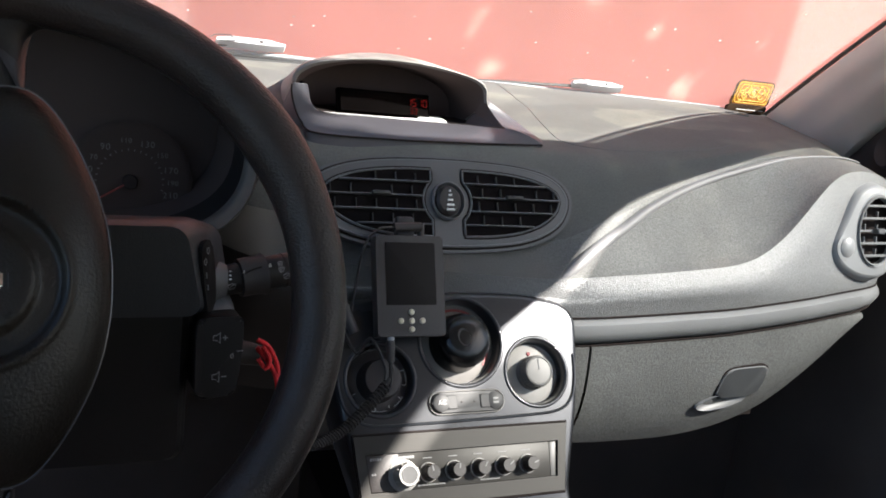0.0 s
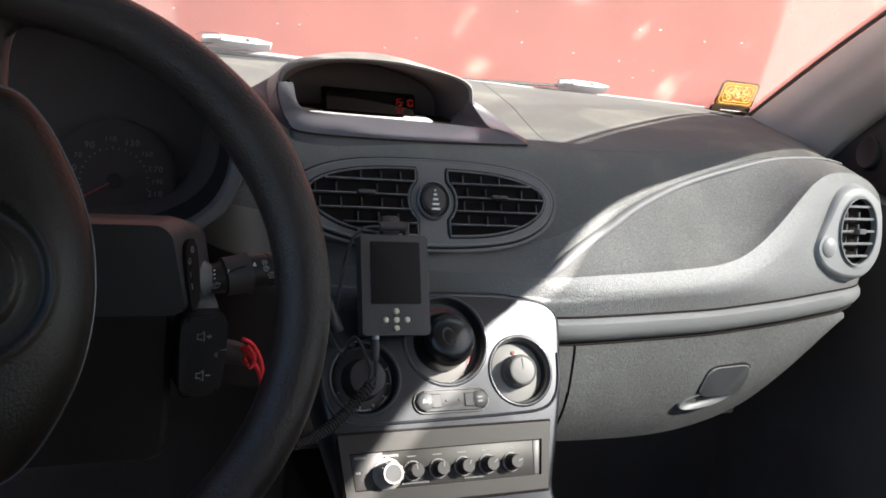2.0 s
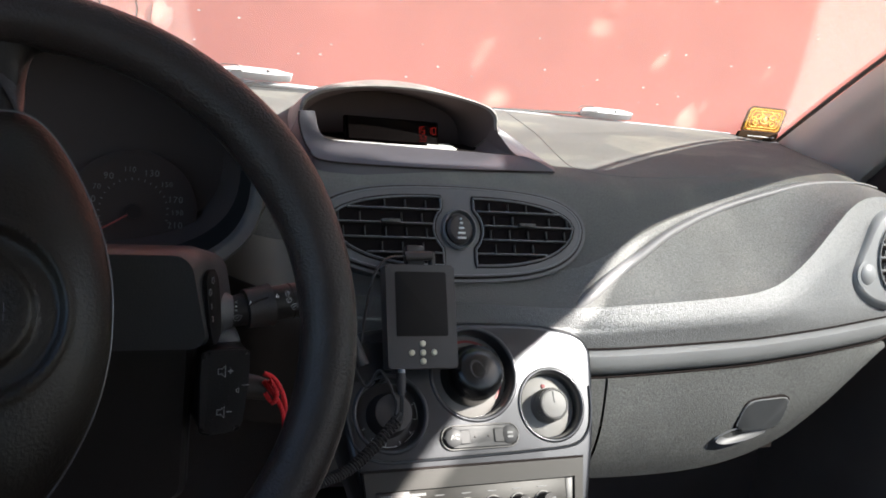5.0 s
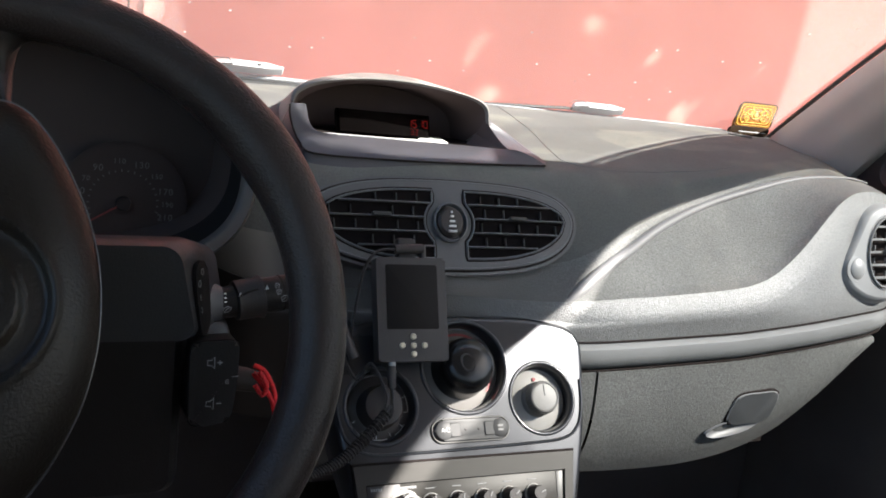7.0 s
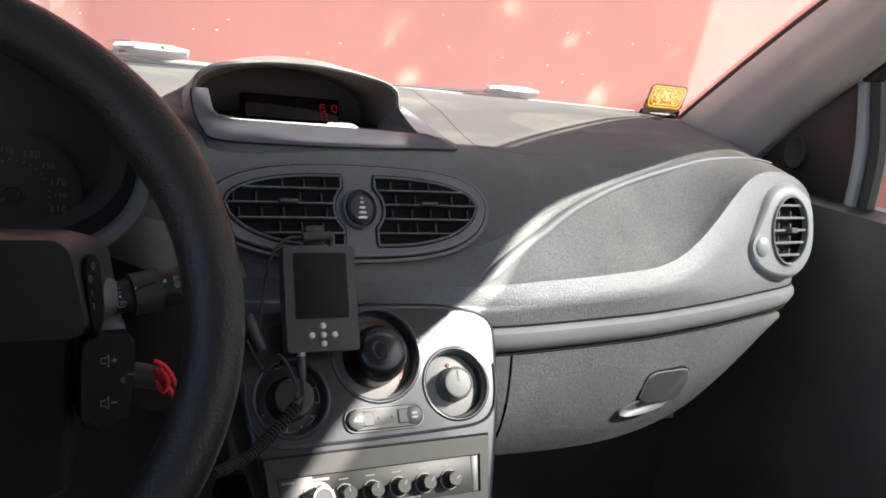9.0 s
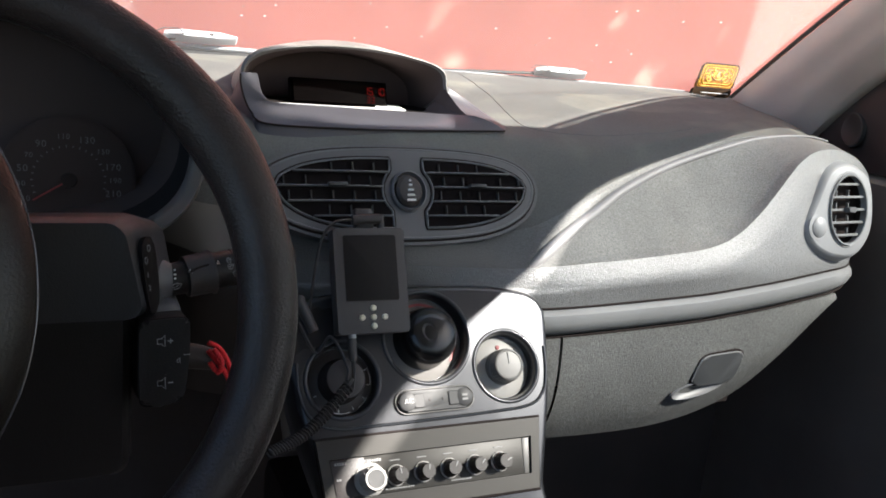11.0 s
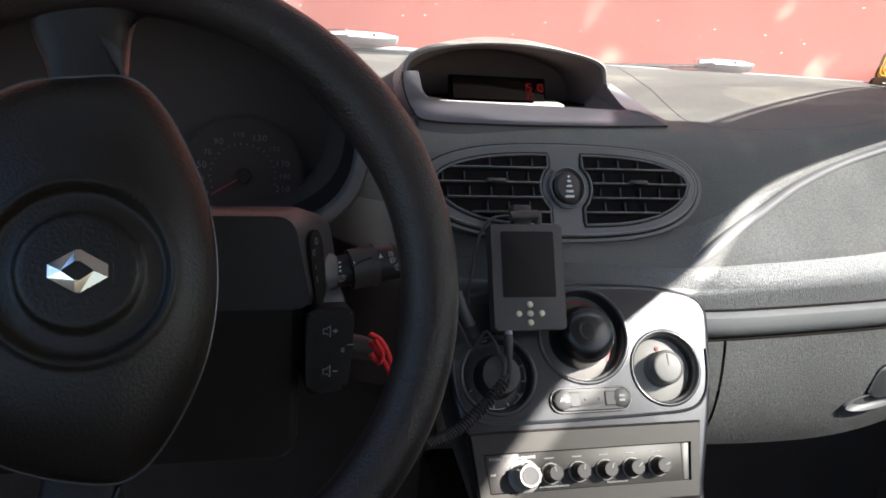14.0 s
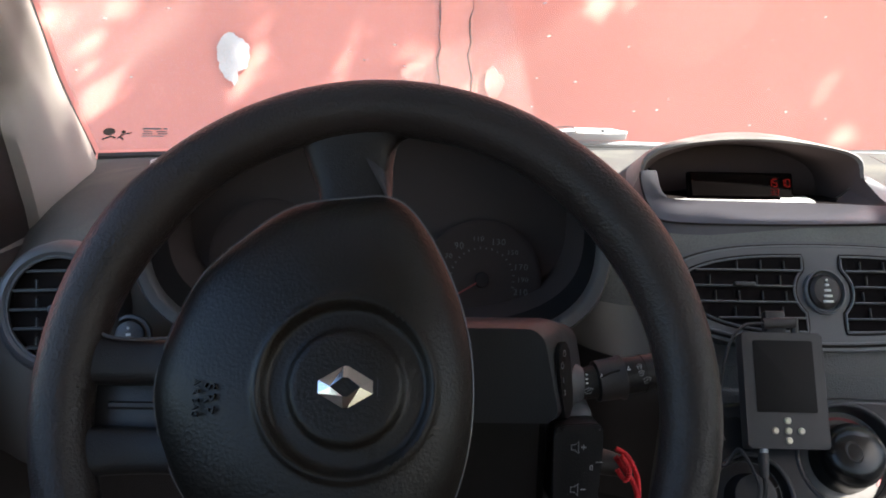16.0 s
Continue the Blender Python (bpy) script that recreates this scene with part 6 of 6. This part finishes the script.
part("lead", tube(smooth_line([MF @ Vector(p) for p in ((-0.012, 0.050, 0.0), (-0.028, 0.047, 0.004), (-0.040, 0.032, 0.004), (-0.045, 0.005, -0.004), (-0.048, -0.02, -0.012))], 40), 0.0012, 6), BLACK, monitor)
part("jack_tip", tube([MF @ Vector((-0.0175, -0.0420, -0.001)), MF @ Vector((-0.0175, -0.0455, -0.001))], 0.0030, 12), WIPER, monitor, "bright metal collar of the jack")
part("plug", tube([MF @ Vector((-0.0175, -0.044, -0.003)), MF @ Vector((-0.0175, -0.050, -0.003)), MF @ Vector((-0.0175, -0.063, -0.003))], [0.0032, 0.0040, 0.0030], 12), DEVICE, monitor, "grey jack plug")
part("lead", tube(smooth_line([MF @ Vector(p) for p in ((-0.0175, -0.063, -0.003), (-0.0175, -0.075, -0.004), (-0.020, -0.086, -0.004), (-0.030, -0.094, 0.0))], 30), 0.0016, 6), RUBBER, monitor)
c0, c1 = CF @ Vector((-0.083, -0.025, 0.028)), CF @ Vector((-0.150, -0.068, 0.034))
coil = []
axis = (c1 - c0).normalized()
ca = axis.orthogonal().normalized()
cb = axis.cross(ca)
for i in range(30 * 10 + 1):
    s = i / 300
    sag = Vector((0, 0, -0.010 * math.sin(math.pi * s)))
    a = 2 * math.pi * i / 10
    coil.append(c0.lerp(c1, s) + sag + 0.0042 * (ca * math.cos(a) + cb * math.sin(a)))
part("coiled_lead", tube(coil, 0.0009, 5), BLACK, monitor, "black coiled lead")
part("lead", tube(smooth_line([MF @ Vector((-0.030, -0.094, 0.0)), CF @ Vector((-0.079, -0.020, 0.026)), c0], 14), 0.0016, 6), RUBBER, monitor)
part("lead", tube(smooth_line([MF @ Vector((-0.058, -0.030, -0.010)), MF @ Vector((-0.045, -0.055, -0.010)), CF @ Vector((-0.090, 0.016, 0.02)), CF @ Vector((-0.080, -0.008, 0.022)), CF @ Vector((-0.082, -0.02, 0.024))], 40), 0.0012, 6), BLACK, monitor)
part("inline_plug", tube([MF @ Vector((-0.054, -0.010, -0.012)), MF @ Vector((-0.056, -0.014, -0.011)), MF @ Vector((-0.046, -0.038, -0.010))], [0.0035, 0.0048, 0.0042], 12), DEVICE, monitor, "grey inline connector")

# ---- amber tag in the windscreen corner ----
GF = face_frame(1.128, 1.0455, 20, 0.632, -4) @ Matrix(((1, 0.50, 0, 0), (0, 1, 0, 0), (0, 0, 1, 0), (0, 0, 0, 1)))
tag = thing("amber_tag", (0.628, 1.128, 1.028), "amber plastic tag with raised ornament on a dark foot", "tag")
part("panel", slab(rounded(-0.042, 0.024, -0.012, 0.026, 0.006), -0.004, 0.0, GF, 0.001), AMBER, tag, "amber panel")
part("foot", slab(rounded(-0.044, 0.025, -0.0235, -0.0115, 0.003), -0.006, 0.001, GF, 0.001), TAG_FOOT, tag, "dark brown foot")
rnd = random.Random(4)
for r, e in ((0.030, 0.0160), (0.0255, 0.0122)):
    part("relief_line", tube([GF @ Vector((u - 0.009, v + 0.007, 0.0006)) for u, v in rounded(-r, r, -e, e, 0.006)], 0.0009, 5, closed=True), YELLOW, tag)
for u, v, r in ((0, 0, 0.008), (-0.015, 0.004, 0.005), (0.015, 0.004, 0.005), (-0.017, -0.006, 0.004), (0.017, -0.006, 0.004), (-0.024, 0.001, 0.003), (0.024, 0.001, 0.003)):
    part("scroll", tube([GF @ Vector((0.85 * u - 0.009 + r * math.cos(a), v + 0.007 + 0.75 * r * math.sin(a), 0.0006)) for a in np.linspace(0, 2 * math.pi, 20, endpoint=False)], 0.0010, 5, closed=True), YELLOW, tag)
for i in range(16):
    u, v = rnd.uniform(-0.033, 0.016), rnd.uniform(-0.007, 0.021)
    part("ornament", lathe([(0.0018, 0.0), (0.0014, 0.0010), (0, 0.0014)], at(GF, u, v, 0.0, rnd.uniform(0, 180)) @ Matrix.Diagonal((rnd.uniform(0.8, 2.0), rnd.uniform(0.5, 0.9), 1, 1)), 12), YELLOW, tag)
part("ornament", lathe([(0.004, 0.0), (0.003, 0.0012), (0, 0.0016)], at(GF, -0.009, 0.007), 20), YELLOW, tag)
part("rim", tube([GF @ Vector((u, v, 0.0005)) for u, v in rounded(-0.042, 0.024, -0.012, 0.026, 0.006)], 0.0009, 6, closed=True), CAVITY, tag)
part("print_bar", box(-0.028, 0.010, -0.0200, -0.0188, 0.001, 0.0014, 0, 1, GF), GREY_PRINT, tag)
part("print_bar", box(0.012, 0.020, -0.0200, -0.0185, 0.001, 0.0014, 0, 1, GF), GREY_PRINT, tag)

# ---- wipers on the glass ----


def wiper(x, y, z, arm_to, reach):
    w = thing("wiper", (x, y, z), "windscreen wiper with a silver-grey joint, parked", "wiper", group="windscreen wipers")
    m = face_frame(y, z, 50, x, 0)
    part("joint", slab([(-0.045, -0.003), (-0.043, 0.004), (-0.022, 0.0060), (0.024, 0.0055), (0.044, 0.002), (0.042, -0.002), (0.020, -0.0045), (-0.020, -0.004)], -0.006, 0.006, m, 0.0025, 2), WIPER, w, "silver-grey joint")
    part("spring_clip", tube([m @ Vector(p) for p in ((-0.052, 0.000, 0.0065), (-0.044, 0.0050, 0.0072), (-0.026, 0.0055, 0.0075), (-0.021, -0.0035, 0.0075), (-0.040, -0.0045, 0.0070))], 0.0007, 5), RUBBER, w)
    part("bolt", lathe([(0.0028, 0.005), (0.0026, 0.0068), (0, 0.007)], at(m, 0.012, 0.0), 12), RUBBER, w)
    part("arm", tube(smooth_line([(x - 0.03, y, z - 0.002), ((x + arm_to[0]) / 2, (y + arm_to[1]) / 2, (z + arm_to[2]) / 2 - 0.001), arm_to], 14), 0.0026, 8, squash=0.7), RUBBER, w)
    part("squeegee", tube(smooth_line([(x - reach, y + 0.002, z - 0.0155), (x, y + 0.006, z - 0.0155), (x + 0.22, y - 0.014, z - 0.0175)], 20), 0.0018, 6), RUBBER, w, "thin black rubber edge")
    # thickness and pale colour also stand in for the sunlit cowl edge
    part("blade", tube(smooth_line([(x - reach, y + 0.004, z - 0.011), (x, y + 0.008, z - 0.011), (x + 0.22, y - 0.012, z - 0.013)], 20), 0.0030, 8), BLADE, w, "dusty blade, thick and pale for the sunlit cowl edge")


wiper(-0.116, 1.205, 1.042, (-0.30, 1.20, 1.012), 0.06)
wiper(0.396, 1.200, 1.034, (0.12, 1.222, 1.022), 0.20)

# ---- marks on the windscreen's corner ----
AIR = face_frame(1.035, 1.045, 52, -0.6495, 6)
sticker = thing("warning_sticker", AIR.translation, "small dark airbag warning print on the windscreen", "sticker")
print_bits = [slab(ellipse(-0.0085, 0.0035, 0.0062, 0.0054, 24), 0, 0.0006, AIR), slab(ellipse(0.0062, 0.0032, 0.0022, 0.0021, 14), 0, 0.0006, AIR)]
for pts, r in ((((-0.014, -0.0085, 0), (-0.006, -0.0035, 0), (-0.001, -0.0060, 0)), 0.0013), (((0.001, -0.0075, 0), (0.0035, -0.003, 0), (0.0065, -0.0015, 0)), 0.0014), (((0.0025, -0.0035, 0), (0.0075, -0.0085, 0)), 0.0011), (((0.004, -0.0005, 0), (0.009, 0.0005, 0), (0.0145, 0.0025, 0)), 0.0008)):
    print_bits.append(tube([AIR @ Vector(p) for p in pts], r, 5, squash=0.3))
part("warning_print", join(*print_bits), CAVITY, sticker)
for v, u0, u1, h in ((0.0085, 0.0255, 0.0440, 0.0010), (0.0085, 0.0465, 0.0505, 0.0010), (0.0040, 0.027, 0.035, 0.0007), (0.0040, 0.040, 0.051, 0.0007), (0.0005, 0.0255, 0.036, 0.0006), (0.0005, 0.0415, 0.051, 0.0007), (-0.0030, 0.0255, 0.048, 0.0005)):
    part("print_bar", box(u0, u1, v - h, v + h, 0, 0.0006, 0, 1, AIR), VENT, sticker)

# ---- passenger door ----
door = thing("passenger_door", (0.72, 0.3, 0.55), "dark grey front passenger door, closed, window nearly up", "car door")
part("panel", loft([[Vector((x, y, z)) for x, z in ((0.73, 0.24), (0.725, 0.5), (0.712, 0.62), (0.715, 0.80), (0.700, 0.90), (0.692, 0.945), (0.705, 0.957), (0.735, 0.957), (0.76, 0.95), (0.77, 0.24))] for y in (1.13, 0.9, 0.7, 0.4, 0.0, -0.38)], closed=True, caps=True), DOOR, door, "dark moulded door panel")
part("armrest", box(0.655, 0.73, -0.25, 0.55, 0.66, 0.71, 0.02, 3), DOOR, door)
sail = [Vector(p) for p in ((0.710, 1.12, 0.957), (0.704, 1.04, 0.985), (0.700, 0.985, 1.0), (0.678, 0.905, 1.068), (0.660, 0.835, 1.118), (0.672, 0.828, 1.085), (0.688, 0.826, 0.957))]
part("sail_panel", loft([sail, [p + Vector((0.02, 0, 0)) for p in sail]], closed=True, caps=True), BLACK, door, "black triangular mirror corner panel")
TW = Matrix.Translation((0.688, 0.925, 1.008)) @ Matrix.Rotation(radians(-90), 4, "Y") @ Matrix.Rotation(radians(-14), 4, "X")
part("tweeter", lathe([(0.024, -0.004), (0.023, 0.0012), (0.0205, 0.0016), (0.019, 0.0006), (0.0, 0.0012)], TW, 36), RUBBER, door, "round tweeter grille")
part("window_channel", tube(smooth_line([(0.690, 0.822, 0.957), (0.683, 0.820, 1.03), (0.664, 0.822, 1.112)], 12), 0.0085, 8), POD, door, "grey window channel")
part("window_channel", tube(smooth_line([(0.700, 0.808, 0.957), (0.694, 0.806, 1.03), (0.672, 0.810, 1.115)], 12), 0.0125, 8), RUBBER, door)
frame_line = smooth_line([(0.672, 0.822, 1.112), (0.628, 0.65, 1.246), (0.605, 0.44, 1.388), (0.604, 0.30, 1.421), (0.603, 0.20, 1.458), (0.602, 0.06, 1.482), (0.602, -0.38, 1.492)], 48)
part("window_frame", tube(frame_line, 0.011, 10), BLACK, door)
part("cant_rail", loft([[p + Vector((0.002, 0, 0.004)), p + Vector((0.0, 0, 0.03)), Vector((0.56, min(p.y, 0.44), 1.52))] for p in frame_line if p.y < 0.60], thick=0.004), PILLAR, door)
part("b_pillar", tube([(0.62, -0.38, 1.42), (0.68, -0.38, 1.1), (0.71, -0.38, 0.95)], 0.04, 8), PILLAR, door)
low_edge = [Vector((0.712, p.y, 0.945)) for p in frame_line]
top_edge = [p + Vector((0.012, 0, -0.004 - float(np.interp(p.y, (0.22, 0.36, 0.50, 0.74), (0.028, 0.018, 0.010, 0.003))))) for p in frame_line]
part("window_glass", loft([[a.lerp(b, k / 6) + Vector((0.012 * math.sin(math.pi * k / 6), 0, 0)) for k in range(7)] for a, b in zip(low_edge, top_edge)]), SIDE_GLASS, door, "faintly tinted window")

# ---- driver's door ----
ddoor = thing("driver_door", (-0.74, 0.3, 0.55), "dark grey driver's door, closed", "car door")
part("panel", loft([[Vector((-x - 0.02, y, z)) for x, z in ((0.73, 0.24), (0.725, 0.5), (0.712, 0.62), (0.715, 0.80), (0.700, 0.90), (0.692, 0.945), (0.705, 0.957), (0.735, 0.957), (0.76, 0.95), (0.77, 0.24))] for y in (1.13, 0.9, 0.7, 0.4, 0.0, -0.38)], closed=True, caps=True), DOOR, ddoor)
dsail = [Vector(p) for p in ((-0.722, 1.03, 0.93), (-0.712, 0.965, 0.985), (-0.705, 0.925, 1.06), (-0.698, 0.882, 1.128), (-0.695, 0.79, 1.135), (-0.705, 0.775, 1.05), (-0.712, 0.775, 0.93))]
part("sail_panel", loft([dsail, [p + Vector((-0.02, 0, 0)) for p in dsail]], closed=True, caps=True), BLACK, ddoor, "black triangular mirror corner panel")
dframe = smooth_line([(-0.70, 0.78, 1.112), (-0.655, 0.60, 1.238), (-0.625, 0.38, 1.40), (-0.62, 0.2, 1.458), (-0.62, -0.38, 1.465)], 40)
part("window_frame", tube(dframe, 0.014, 10), BLACK, ddoor)
part("b_pillar", tube([(-0.64, -0.38, 1.42), (-0.70, -0.38, 1.1), (-0.73, -0.38, 0.95)], 0.04, 8), PILLAR, ddoor)
part("window_glass", loft([[Vector((-0.735, p.y, 0.945)).lerp(p + Vector((-0.012, 0, 0)), k / 6) for k in range(7)] for p in dframe]), DRIVER_GLASS, ddoor)
